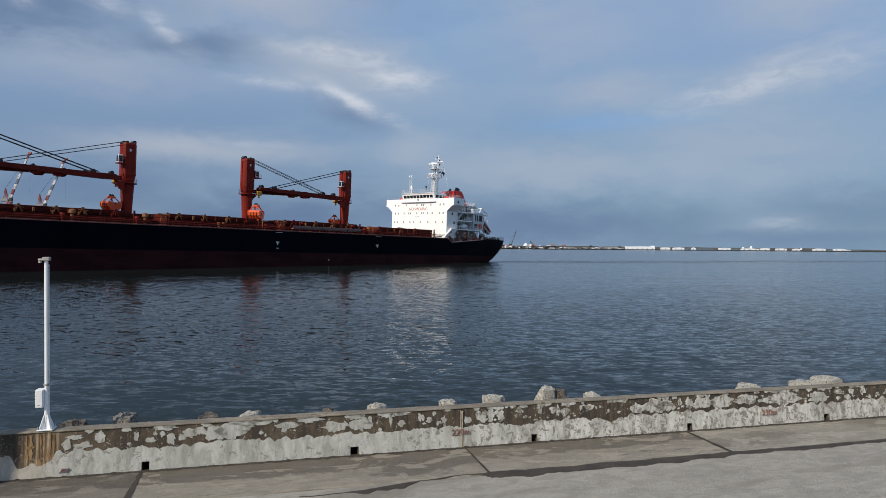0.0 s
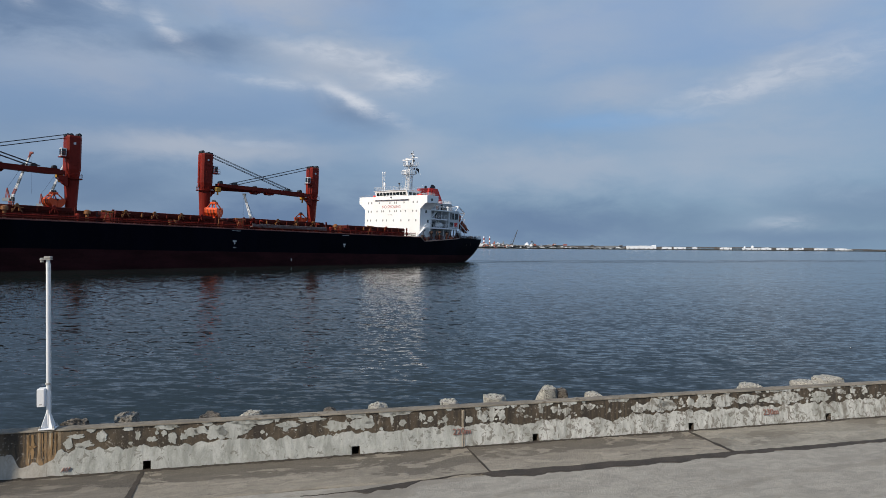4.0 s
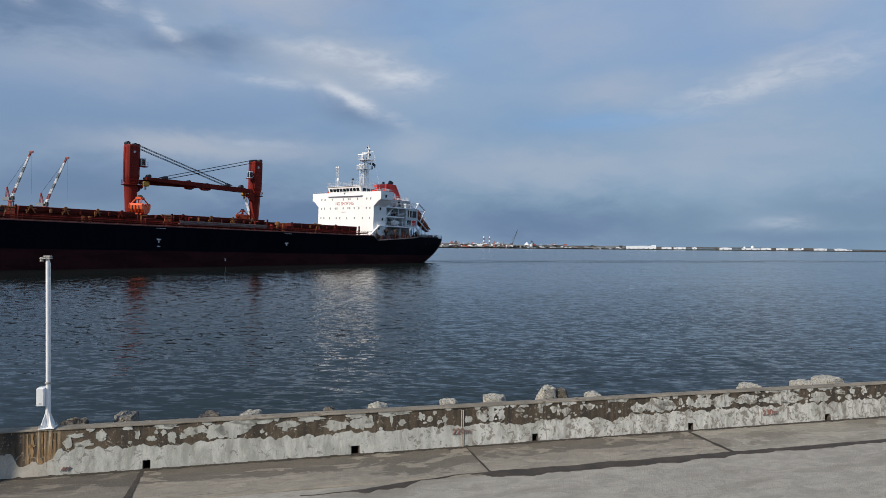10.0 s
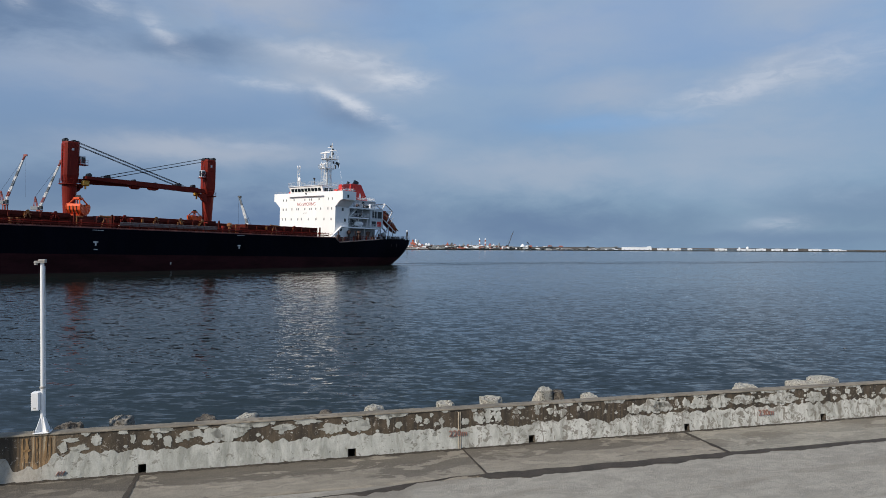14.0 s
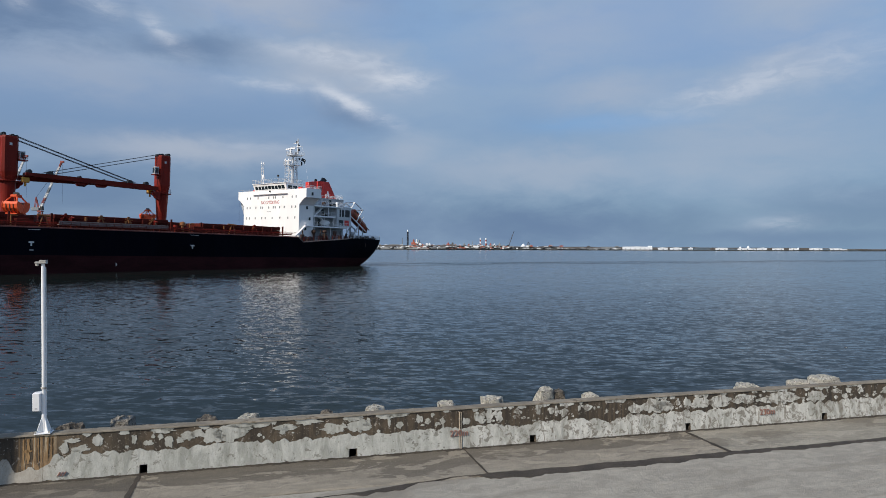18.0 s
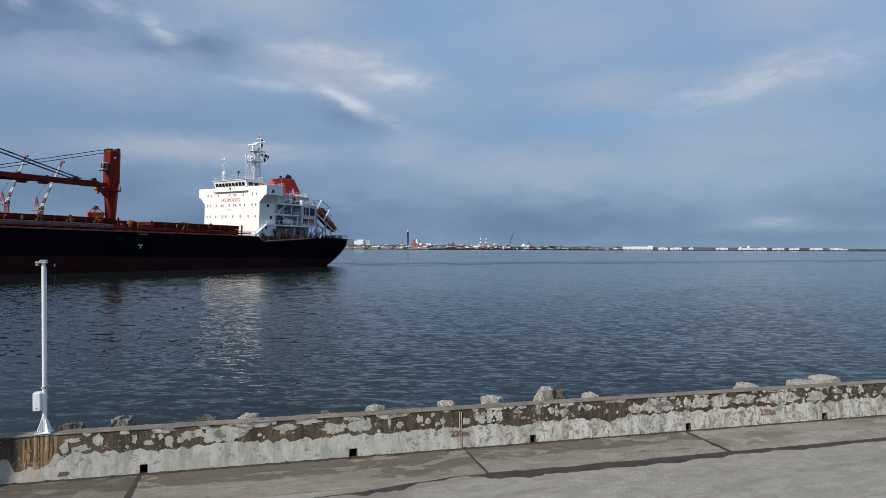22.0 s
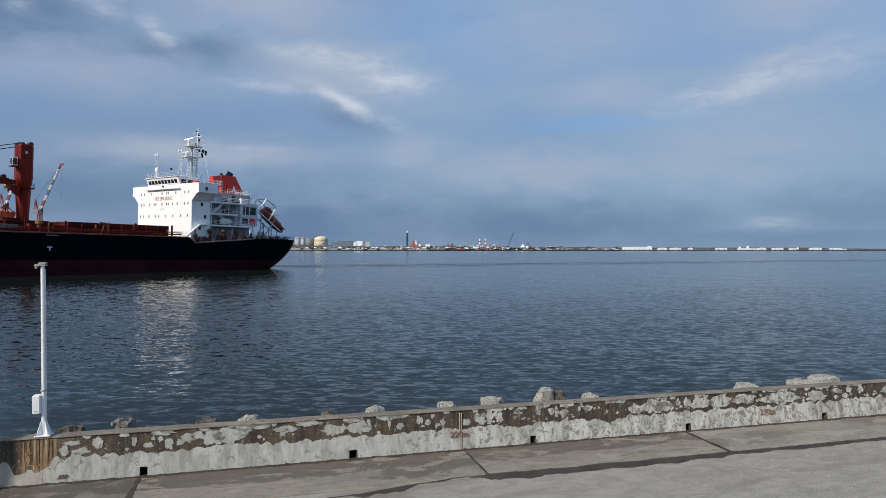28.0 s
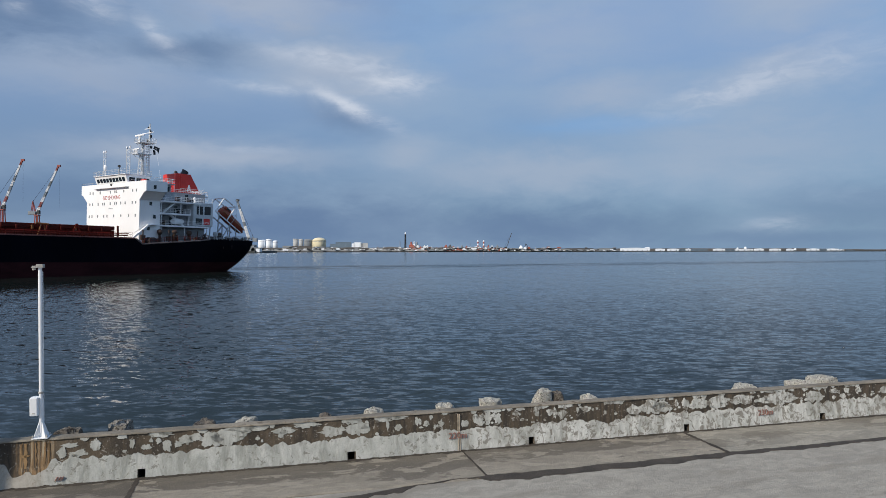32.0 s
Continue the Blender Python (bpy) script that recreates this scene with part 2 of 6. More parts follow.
M = {
    "water": water_material(),
    "hull_black": low_gloss(paint("hull_black_paint", (0.003, 0.0032, 0.0065), 0.42, size=6, vary=0.35, worn=(0.012, 0.010, 0.010), wear=-0.02, bump=0.01, streak=3), 0.02),
    "boot": low_gloss(paint("boot_red_paint", (0.030, 0.008, 0.009), 0.55, size=5, vary=0.4, worn=(0.022, 0.012, 0.012), wear=0.06, bump=0.01, streak=0.3), 0.06),
    "deck_red": low_gloss(paint("deck_red_paint", (0.075, 0.011, 0.007), 0.6, size=3, vary=0.45, worn=(0.045, 0.012, 0.008), wear=0.10), 0.12),
    "crane_red": low_gloss(paint("crane_red_paint", (0.185, 0.017, 0.010), 0.5, size=2.5, vary=0.28, worn=(0.09, 0.014, 0.010), wear=0.05, streak=3), 0.15),
    "grab_orange": paint("grab_orange_paint", (0.70, 0.085, 0.014), 0.5, size=1.5, vary=0.2, worn=(0.42, 0.06, 0.015), wear=0.05),
    "yellow": paint("yellow_paint", (0.22, 0.085, 0.022), 0.5, size=1.0, vary=0.3, worn=(0.14, 0.04, 0.015), wear=0.10),
    "white": paint("ship_white_paint", (0.88, 0.88, 0.88), 0.4, size=4, vary=0.05, worn=(0.62, 0.55, 0.46), wear=-0.05, streak=4),
    "grey": paint("ship_grey_paint", (0.42, 0.43, 0.44), 0.5, size=2, vary=0.15),
    "funnel": paint("funnel_red_paint", (0.62, 0.035, 0.025), 0.45, size=2, vary=0.15),
    "dark": paint("black_steel", (0.02, 0.02, 0.022), 0.5, size=1, vary=0.3),
    "glass": paint("dark_window_glass", (0.012, 0.018, 0.022), 0.12, size=2, vary=0.2, bump=0.0),
    "pink": paint("faded_red_lettering", (0.40, 0.10, 0.10), 0.6, size=0.6, vary=0.25, bump=0.0),
    "worn_edge": paint("worn_pinkish_edge", (0.19, 0.065, 0.05), 0.6, size=1.5, vary=0.4, worn=(0.10, 0.02, 0.015), wear=0.05),
    "mast_grey": paint("mast_grey_white", (0.56, 0.58, 0.60), 0.5, size=1.0, vary=0.15),
    "dull_grey": paint("dull_weathered_grey", (0.17, 0.13, 0.12), 0.6, size=1.0, vary=0.35),
    # blue-grey with the shade behind the galleries put into the colour
    "aft_grey": paint("shaded_blue_grey_paint", (0.33, 0.345, 0.365), 0.5, size=2, vary=0.25),
    "jib_red": low_gloss(paint("jib_dark_red_paint", (0.125, 0.013, 0.008), 0.5, size=2.5, vary=0.35, worn=(0.06, 0.012, 0.009), wear=0.08), 0.12),
    "pane": paint("pale_cabin_pane", (0.20, 0.215, 0.23), 0.25, size=1.0, vary=0.3, bump=0.0),
    "mark": paint("draught_mark_white", (0.55, 0.55, 0.55), 0.6, size=0.6, vary=0.25),
    "gear": paint("brown_deck_gear", (0.055, 0.028, 0.018), 0.6, size=0.8, vary=0.4),
    "hook_yellow": paint("hook_yellow_paint", (0.52, 0.27, 0.03), 0.5, size=0.8, vary=0.25, worn=(0.20, 0.08, 0.02), wear=0.06),
    "cable": paint("steel_wire", (0.03, 0.03, 0.035), 0.5, metal=0.4, size=1),
}


# ---------------------------------------------------------------- mesh building
class Geo:
    """Collects the vertices and faces of one mesh."""

    def __init__(self):
        self.v, self.f, self.k = [], [], []

    def face(self, pts, slot=0):
        a = len(self.v)
        self.v += [tuple(p) for p in pts]
        self.f.append(tuple(range(a, a + len(pts))))
        self.k.append(slot)
        return self

    def solid(self, verts, faces, slot=0, m=None):
        a = len(self.v)
        self.v += [tuple(m @ Vector(p)) if m else tuple(p) for p in verts]
        self.f += [tuple(a + i for i in f) for f in faces]
        self.k += [slot] * len(faces)
        return self

    def box(self, x0, x1, y0, y1, z0, z1, slot=0, m=None, c=0.0):
        """A box, with its edges cut by c."""
        if c <= 0:
            vs = [(x, y, z) for x in (x0, x1) for y in (y0, y1) for z in (z0, z1)]
            return self.solid(vs, [(0, 1, 3, 2), (4, 6, 7, 5), (0, 4, 5, 1), (2, 3, 7, 6), (0, 2, 6, 4), (1, 5, 7, 3)], slot, m)
        vs, idx = [], {}
        for i, (x, sx_) in enumerate(((x0, 1), (x1, -1))):
            for j, (y, sy_) in enumerate(((y0, 1), (y1, -1))):
                for k, (z, sz_) in enumerate(((z0, 1), (z1, -1))):
                    for a, p in enumerate(((x, y + sy_ * c, z + sz_ * c), (x + sx_ * c, y, z + sz_ * c), (x + sx_ * c, y + sy_ * c, z))):
                        idx[i, j, k, a] = len(vs)
                        vs.append(p)
        g = idx.get
        fs = []
        for i in (0, 1):
            fs.append([g((i, *q, 0)) for q in ((0, 0), (0, 1), (1, 1), (1, 0))])
            fs.append([g((q[0], i, q[1], 1)) for q in ((0, 0), (1, 0), (1, 1), (0, 1))])
            fs.append([g((*q, i, 2)) for q in ((0, 0), (0, 1), (1, 1), (1, 0))])
            for j in (0, 1):
                fs.append([g((i, j, 0, 0)), g((i, j, 1, 0)), g((i, j, 1, 1)), g((i, j, 0, 1))])
                fs.append([g((i, 0, j, 0)), g((i, 1, j, 0)), g((i, 1, j, 2)), g((i, 0, j, 2))])
                fs.append([g((0, i, j, 1)), g((1, i, j, 1)), g((1, i, j, 2)), g((0, i, j, 2))])
                for k in (0, 1):
                    fs.append([g((i, j, k, a)) for a in (0, 1, 2)])
        return self.solid(vs, fs, slot, m)

    def prism(self, pts, axis, lo, hi, slot=0, m=None):
        """A flat outline pushed along an axis. pts: the two other coordinates, in the order x, y, z."""
        put = {"x": lambda a, b, h: (h, a, b), "y": lambda a, b, h: (a, h, b), "z": lambda a, b, h: (a, b, h)}[axis]
        n = len(pts)
        vs = [put(a, b, lo) for a, b in pts] + [put(a, b, hi) for a, b in pts]
        fs = [tuple(range(n)), tuple(range(2 * n - 1, n - 1, -1))] + [(i, i + n, (i + 1) % n + n, (i + 1) % n) for i in range(n)]
        return self.solid(vs, fs, slot, m)

    def tube(self, p, q, r, r2=None, n=8, slot=0, m=None):
        """A round bar from p to q."""
        p, q = Vector(p), Vector(q)
        r2 = r if r2 is None else r2
        d = (q - p).normalized()
        s = d.cross(Vector((0, 0, 1)) if abs(d.z) < 0.9 else Vector((1, 0, 0))).normalized()
        t = d.cross(s)
        vs = []
        for c, rr in ((p, r), (q, r2)):
            vs += [c + (s * math.cos(2 * math.pi * i / n) + t * math.sin(2 * math.pi * i / n)) * rr for i in range(n)]
        fs = [tuple(range(n)), tuple(range(2 * n - 1, n - 1, -1))] + [(i, i + n, (i + 1) % n + n, (i + 1) % n) for i in range(n)]
        return self.solid(vs, fs, slot, m)

    def lathe(self, prof, n=16, slot=0, m=None, x=0.0, y=0.0, sx_=1.0, sy_=1.0):
        """A turned body: prof holds (radius, z) from the bottom up."""
        vs, fs = [], []
        for r, z in prof:
            vs += [(x + sx_ * r * math.cos(2 * math.pi * i / n), y + sy_ * r * math.sin(2 * math.pi * i / n), z) for i in range(n)]
        for j in range(len(prof) - 1):
            for i in range(n):
                a, b = j * n + i, j * n + (i + 1) % n
                fs.append((a, b, b + n, a + n))
        fs.append(tuple(range(n - 1, -1, -1)))
        fs.append(tuple(range((len(prof) - 1) * n, len(prof) * n)))
        return self.solid(vs, fs, slot, m)

    def rail(self, pts, height=1.05, gap=1.5, r=0.03, bars=3, slot=0):
        """Stanchions and bars along a line of points."""
        for a, b in zip(pts, pts[1:]):
            a, b = Vector(a), Vector(b)
            n = max(1, round((b - a).length / gap))
            for i in range(n + 1):
                p = a.lerp(b, i / n)
                self.tube(p, p + Vector((0, 0, height)), r, n=4, slot=slot)
            for k in range(bars):
                h = Vector((0, 0, height * (k + 1) / bars))
                self.tube(a + h, b + h, r * 0.8, n=4, slot=slot)
        return self

    def mesh(self, name, mats):
        me = bpy.data.meshes.new(name)
        me.from_pydata(self.v, [], self.f)
        for mt in mats if isinstance(mats, (list, tuple)) else [mats]:
            me.materials.append(M[mt] if isinstance(mt, str) else mt)
        me.polygons.foreach_set("material_index", self.k)
        bm = bmesh.new()
        bm.from_mesh(me)
        bmesh.ops.recalc_face_normals(bm, faces=bm.faces)
        bm.to_mesh(me)
        bm.free()
        return me


def part(name, geo, mats, parent=None, label="", smooth=False):
    ob = new(name, geo.mesh(name, mats) if isinstance(geo, Geo) else geo)
    if smooth:
        ob.data.polygons.foreach_set("use_smooth", [True] * len(ob.data.polygons))
    if parent:
        ob.parent = parent
    if label:
        ob["label"] = label
    return ob


def thing(name, label, category, group="", at=None):
    ob = new(name)
    if at:
        ob.matrix_basis = at
    return tagged(ob, label, category, group)


# ---------------------------------------------------------------- water
g = Geo().face([(-4800, -60, 0), (4800, -60, 0), (4800, 4800, 0), (-4800, 4800, 0)])
water = tagged(part("water", g, "water"), "calm dark blue harbour water with small ripples", "water", kind="structure")
water.location.z = WATER_Z

# ---------------------------------------------------------------- quay wall and ground, laid out along the wall
WALL_TURN = 14.9
WALL_AT = pose(0.28, 8.78, 0, 0, 0, WALL_TURN)     # x along the wall, y towards the water
WALL_H, WALL_T = 0.548, 0.145
M["concrete"] = paint("weathered_quay_concrete", (0.30, 0.28, 0.25), 0.85, size=0.8, vary=0.2)
M["apron"] = paint("quay_apron_concrete", (0.34, 0.32, 0.28), 0.85, size=0.8, vary=0.2)

g = Geo().box(-60, 60, -400, -1.07, -3.4, 0.0)
quay = tagged(part("ground", g, "apron"), "worn grey concrete quay paving", "ground", kind="structure")
quay.matrix_world = WALL_AT
# ---------------------------------------------------------------- the cargo ship: x forward from the stern, y to port, z up from the load mark
DECK, BOOT, HALF = 7.4, 2.35, 15.0
ship = thing("cargo_ship", "black bulk carrier under way, white deckhouse and red deck cranes", "ship")


def smooth_step(a, b, x):
    t = min(1.0, max(0.0, (x - a) / (b - a)))
    return t * t * (3 - 2 * t)


def hull_point(xb, z):
    """Where the hull's side lies at a nominal station and height: x and half breadth."""
    zz = max(-4.0, min(DECK, z)) / DECK
    start = 6.6 * max(0.0, 1 - zz) ** 1.8
    x = xb - 1.2 * max(0.0, 1 - xb / 14) + start * max(0.0, 1 - xb / 45)
    aft = 11.6 - 1.2 * (1 - zz) + (HALF - 11.6 + 1.2 * (1 - zz)) * math.sin(math.pi / 2 * min(1.0, xb / 26)) ** 0.8
    end = 171 + 7 * max(0.0, z) / 10
    if xb > 145:
        t = (xb - 145) / 33
        x = 145 + t * (end - 145)
        aft = HALF * max(0.0, 1 - t ** (2.0 + 0.8 * zz)) + 0.05
    return x, aft


def deck_edge(xb):
    """Height of the hull's upper edge: a low mooring deck aft, a raised bow."""
    if xb < 12.5:
        return DECK + 0.15
    if xb < 29:
        return DECK + 0.05 - 1.25 * (xb - 12.5) / 16.5
    if xb < 30.5:
        return DECK - 1.2 + 1.2 * (xb - 29) / 1.5
    return DECK + 2.4 * smooth_step(157, 160, xb)


STATIONS = sorted(set([0, 0.8, 2, 4, 6, 8, 10, 12.5, 15, 18, 22, 26, 29, 30.5, 34, 40] + list(range(50, 150, 10)) + list(range(145, 178, 3)) + [156.9, 160.1, 178]))


def hull_skin(lo, hi, rows):
    g = Geo()
    grid = []
    for xb in STATIONS:
        top = deck_edge(xb) if hi is None else hi
        line = []
        for j in range(rows + 1):
            z = lo + (top - lo) * j / rows
            x, h = hull_point(xb, z)
            line.append((x, h, z))
        grid.append(line)
    for side in (1, -1):
        for a, b in zip(grid, grid[1:]):
            for j in range(rows):
                g.face([(p[0], p[1] * side, p[2]) for p in (a[j], b[j], b[j + 1], a[j + 1])])
    for j in range(rows):       # transom
        a, b = grid[0][j], grid[0][j + 1]
        g.face([(a[0], a[1], a[2]), (b[0], b[1], b[2]), (b[0], -b[1], b[2]), (a[0], -a[1], a[2])])
    return g


def welded(ob, dist=0.01):
    bm = bmesh.new()
    bm.from_mesh(ob.data)
    bmesh.ops.remove_doubles(bm, verts=bm.verts, dist=dist)
    bmesh.ops.recalc_face_normals(bm, faces=bm.faces)
    bm.to_mesh(ob.data)
    bm.free()
    return ob


hull = welded(part("hull", hull_skin(BOOT, None, 5), "hull_black", ship, "black painted hull side", smooth=True))
boot = welded(part("boot_topping", hull_skin(-4.0, BOOT, 6), "boot", ship, "dark red underwater paint band", smooth=True))

g = Geo()
xs = [x for x in STATIONS if 30.5 <= x <= 160.1]
for a, b in zip(xs, xs[1:]):
    pa, pb = hull_point(a, DECK), hull_point(b, DECK)
    g.face([(pa[0], pa[1], DECK - 0.06), (pb[0], pb[1], DECK - 0.06), (pb[0], -pb[1], DECK - 0.06), (pa[0], -pa[1], DECK - 0.06)])
part("main_deck", g, "deck_red", ship, "rust-red main deck")
g = Geo()
xs = [x for x in STATIONS if x <= 30.5]
for a, b in zip(xs, xs[1:]):
    pa, pb = hull_point(a, 5.4), hull_point(b, 5.4)
    g.face([(pa[0], pa[1], 5.4), (pb[0], pb[1], 5.4), (pb[0], -pb[1], 5.4), (pa[0], -pa[1], 5.4)])
pa = hull_point(30.5, DECK)
g.face([(30.5, 15, 5.4), (30.5, 15, DECK - 0.06), (30.5, -15, DECK - 0.06), (30.5, -15, 5.4)])
part("mooring_deck", g, "deck_red", ship, "low mooring deck at the stern")
g = Geo()
xs = [x for x in STATIONS if x >= 160]
for a, b in zip(xs, xs[1:]):
    pa, pb = hull_point(a, DECK + 2.3), hull_point(b, DECK + 2.3)
    g.face([(pa[0], pa[1], DECK + 2.3), (pb[0], pb[1], DECK + 2.3), (pb[0], -pb[1], DECK + 2.3), (pa[0], -pa[1], DECK + 2.3)])
g.face([(160, 13.6, DECK - 0.06), (160, 13.6, DECK + 2.3), (160, -13.6, DECK + 2.3), (160, -13.6, DECK - 0.06)])
part("forecastle_deck", g, "deck_red", ship)

# hatches between the cranes
CRANES = (57.9, 88.7, 117.5, 148.0)
HATCHES = ((32.5, 53.5, 9.75), (61.5, 84.0, 10.05), (92.0, 112.8, 10.05), (120.6, 143.8, 10.05), (151.3, 158.0, 10.05))


def hatch(x0, x1, top):
    g = Geo().box(x0, x1, -10.2, 10.2, DECK - 0.1, top - 0.9, c=0.05)
    for side in (1, -1):
        x = x0 + 0.6
        while x < x1 - 0.3:
            g.prism([(10.2 * side, DECK), (11.0 * side, DECK), (10.35 * side, top - 1.0), (10.2 * side, top - 1.0)], "x", x, x + 0.06)
            x += 1.5
        g.box(x0, x1, *sorted((10.2 * side, 10.5 * side)), top - 1.0, top - 0.9)
    coaming = part("hatch_coaming", g, "deck_red", ship)
    n = 4
    for i in range(n):
        a, b = x0 + (x1 - x0) * i / n, x0 + (x1 - x0) * (i + 1) / n
        g = Geo().box(a + 0.04, b - 0.04, -10.4, 10.4, top - 0.86, top, c=0.08)
        for k in range(1, 4):
            y = -10.4 + 20.8 * k / 4
            g.box(a + 0.1, b - 0.1, y - 0.05, y + 0.05, top - 0.01, top + 0.05)
        part("hatch_cover", g, "deck_red", coaming)


for h in HATCHES:
    hatch(*h)


def deck_crane(x, way):
    """A tower crane on deck whose jib lies flat towards way (1 forward, -1 aft)."""
    z0 = DECK - 0.1
    g = Geo()
    # round foot that swells into the square tower
    prof = []
    for k in range(9):
        t = k / 8
        prof.append((0.98 + 0.42 * t ** 1.3, z0 + 8.9 * t))
    g.lathe(prof, 20, x=x)
    tower = part("deck_crane", g, "crane_red", ship, "red deck crane with tall tower, jib lowered", smooth=False)
    g = Geo().lathe([(1.95, 16.25), (2.0, 16.3), (2.0, 16.42), (1.95, 16.45)], 20, x=x)
    g.rail([(x + 2 * math.cos(a * math.pi / 4), 2 * math.sin(a * math.pi / 4), 16.45) for a in range(9)], 0.9, 1.6)
    part("platform", g, "crane_red", tower)
    # square tower, chamfered, on a tapered neck
    w, d, c = 1.40, 1.36, 0.42

    def ring(s):
        return [(x + px * s, py * s) for px, py in ((-w, -d + c), (-w + c, -d), (w - c, -d), (w, -d + c), (w, d - c), (w - c, d), (-w + c, d), (-w, d - c))]

    g = Geo()
    rings = [[(a, b, z) for a, b in ring(s)] for z, s in ((16.45, 0.78), (18.2, 1.0), (24.7, 1.0), (25.05, 0.94))]
    vs = [p for r_ in rings for p in r_]
    fs = [tuple(range(7, -1, -1)), tuple(range(24, 32))]
    for j in range(3):
        fs += [(j * 8 + i, j * 8 + (i + 1) % 8, j * 8 + 8 + (i + 1) % 8, j * 8 + 8 + i) for i in range(8)]
    g.solid(vs, fs)
    g.box(x - 0.5, x + 0.5, d - 0.02, d + 0.05, 19.0, 20.9, c=0.02)
    part("tower_head", g, "crane_red", tower)
    for sx_, zz in ((-1.05, 25.3), (0.45, 25.1), (1.1, 25.0)):
        px = x + sx_ * way
        g = Geo().tube((px, -0.75, zz), (px, 0.75, zz), 0.40, n=16)
        g.box(px - 0.14, px + 0.14, -1.0, 1.0, 24.9, zz + 0.1, c=0.04)
        part("sheave", g, "dark", tower)
    # inspection plates and seams on the tower's sides
    for q in (1, -1):
        y0, y1 = sorted((d * q, (d + 0.03) * q))
        for z in (19.6, 22.2):
            part("seam", Geo().box(x - w + c, x + w - c, y0, y1, z, z + 0.07), "jib_red", tower)
        part("plate", Geo().box(x - 0.22, x + 0.22, y0, y1, 23.2, 23.7), "mast_grey", tower)
    # driver's cab on the jib side
    xc = x + way * (w + 0.6)
    g = Geo().box(xc - 0.5, xc + 0.5, 0.3, 1.4, 20.6, 22.3, c=0.08)
    cab = part("cab", g, "mast_grey", tower, "pale grey crane driver's cab")
    part("cab_platform", Geo().box(xc - 0.9, xc + 0.7, 0.0, 1.8, 20.4, 20.58, c=0.03).rail([(xc - 0.8, 1.75, 20.58), (xc + 0.65, 1.75, 20.58)], 0.9, 0.7, 0.035, 2), "crane_red", tower)
    part("window", Geo().box(xc - 0.36, xc + 0.36, 1.38, 1.43, 20.9, 22.05, c=0.02), "glass", cab)
    part("window", Geo().box(*sorted((xc + way * 0.47, xc + way * 0.53)), 0.42, 1.28, 20.9, 22.1, c=0.02), "glass", cab)
    part("ladder", Geo().rail([(x - way * (w + 0.05), -0.3, 17.0), (x - way * (w + 0.05), -0.3, 17.01)], 7.5, 1, 0.03, 1).box(x - way * (w + 0.1) - 0.02, x - way * (w + 0.1) + 0.02, -0.6, 0.0, 17, 24.5), "crane_red", tower)
    # jib
    y = 1.25 * way
    root, tip = x + way * 1.9, x + way * 28.4
    zr, zt = 17.3, 17.9
    g = Geo()
    secs = ((0.0, 0.38), (0.12, 0.56), (0.55, 0.50), (0.9, 0.38), (1.0, 0.27))
    for s in (0.62, -0.62):
        vs = []
        for t, h in secs:
            px, pz = root + (tip - root) * t, zr + (zt - zr) * t
            vs += [(px, y + s - 0.28, pz - h), (px, y + s + 0.28, pz - h), (px, y + s + 0.28, pz + h), (px, y + s - 0.28, pz + h)]
        fs = [(0, 1, 2, 3), tuple(range(len(vs) - 4, len(vs)))]
        for j in range(len(secs) - 1):
            fs += [(j * 4 + i, j * 4 + (i + 1) % 4, j * 4 + 4 + (i + 1) % 4, j * 4 + 4 + i) for i in range(4)]
        g.solid(vs, fs)
    for t in (0.08, 0.3, 0.5, 0.7, 0.88, 0.99):
        px, pz = root + (tip - root) * t, zr + (zt - zr) * t
        g.box(px - 0.25, px + 0.25, y - 0.7, y + 0.7, pz - 0.3, pz + 0.3)
    jib = part("jib", g, "jib_red", tower, "long red twin-beam jib")
    for t, r in ((0.27, 0.28), (0.62, 0.3), (0.83, 0.55), (0.97, 0.45)):
        px, pz = root + (tip - root) * t, zr + (zt - zr) * t
        part("sheave", Geo().tube((px, y - 0.55, pz + 0.55), (px, y + 0.55, pz + 0.55), r, n=12).box(px - 0.2, px + 0.2, y - 0.45, y + 0.45, pz, pz + 0.5), "dark", tower)
    for t, r in ((0.45, 0.35), (0.6, 0.3)):
        px, pz = root + (tip - root) * t, zr + (zt - zr) * t
        part("bracket", Geo().prism([(px - 1.2, pz - 0.5), (px + 1.2, pz - 0.5), (px + 0.7, pz - 1.0), (px - 0.7, pz - 1.0)], "y", y - 0.3, y + 0.3), "crane_red", tower)
    # hook block under the jib's foot, and jib foot bracket
    g = Geo().box(tip - 0.9, tip + 0.5, y - 0.4, y + 0.4, zt - 1.7, zt - 0.6, c=0.15).tube((tip - 0.2, y, zt - 2.4), (tip - 0.2, y, zt - 1.6), 0.2)
    part("hook_block", g, "hook_yellow", tower, "yellow hook block")
    g = Geo().prism([(x + way * 1.2, 16.6), (x + way * 3.0, 16.7), (x + way * 2.2, 15.2), (x + way * 1.2, 14.6)], "y", y - 0.5, y + 0.5)
    g.tube((x + way * 2.4, y - 0.7, 16.2), (x + way * 2.4, y + 0.7, 16.2), 0.5, n=10)
    part("jib_foot", g, "crane_red", tower)
    # hoist wires
    for s in (0.35, -0.35):
        for dx, end, top in ((1.25, 0.80, 24.5), (0.9, 0.875, 25.3)):
            px, pz = root + (tip - root) * end, zr + (zt - zr) * end
            part("wire", Geo().tube((x + way * dx, s, top), (px, y + s, pz + 0.6), 0.07, n=5), "cable", tower)
    return tower


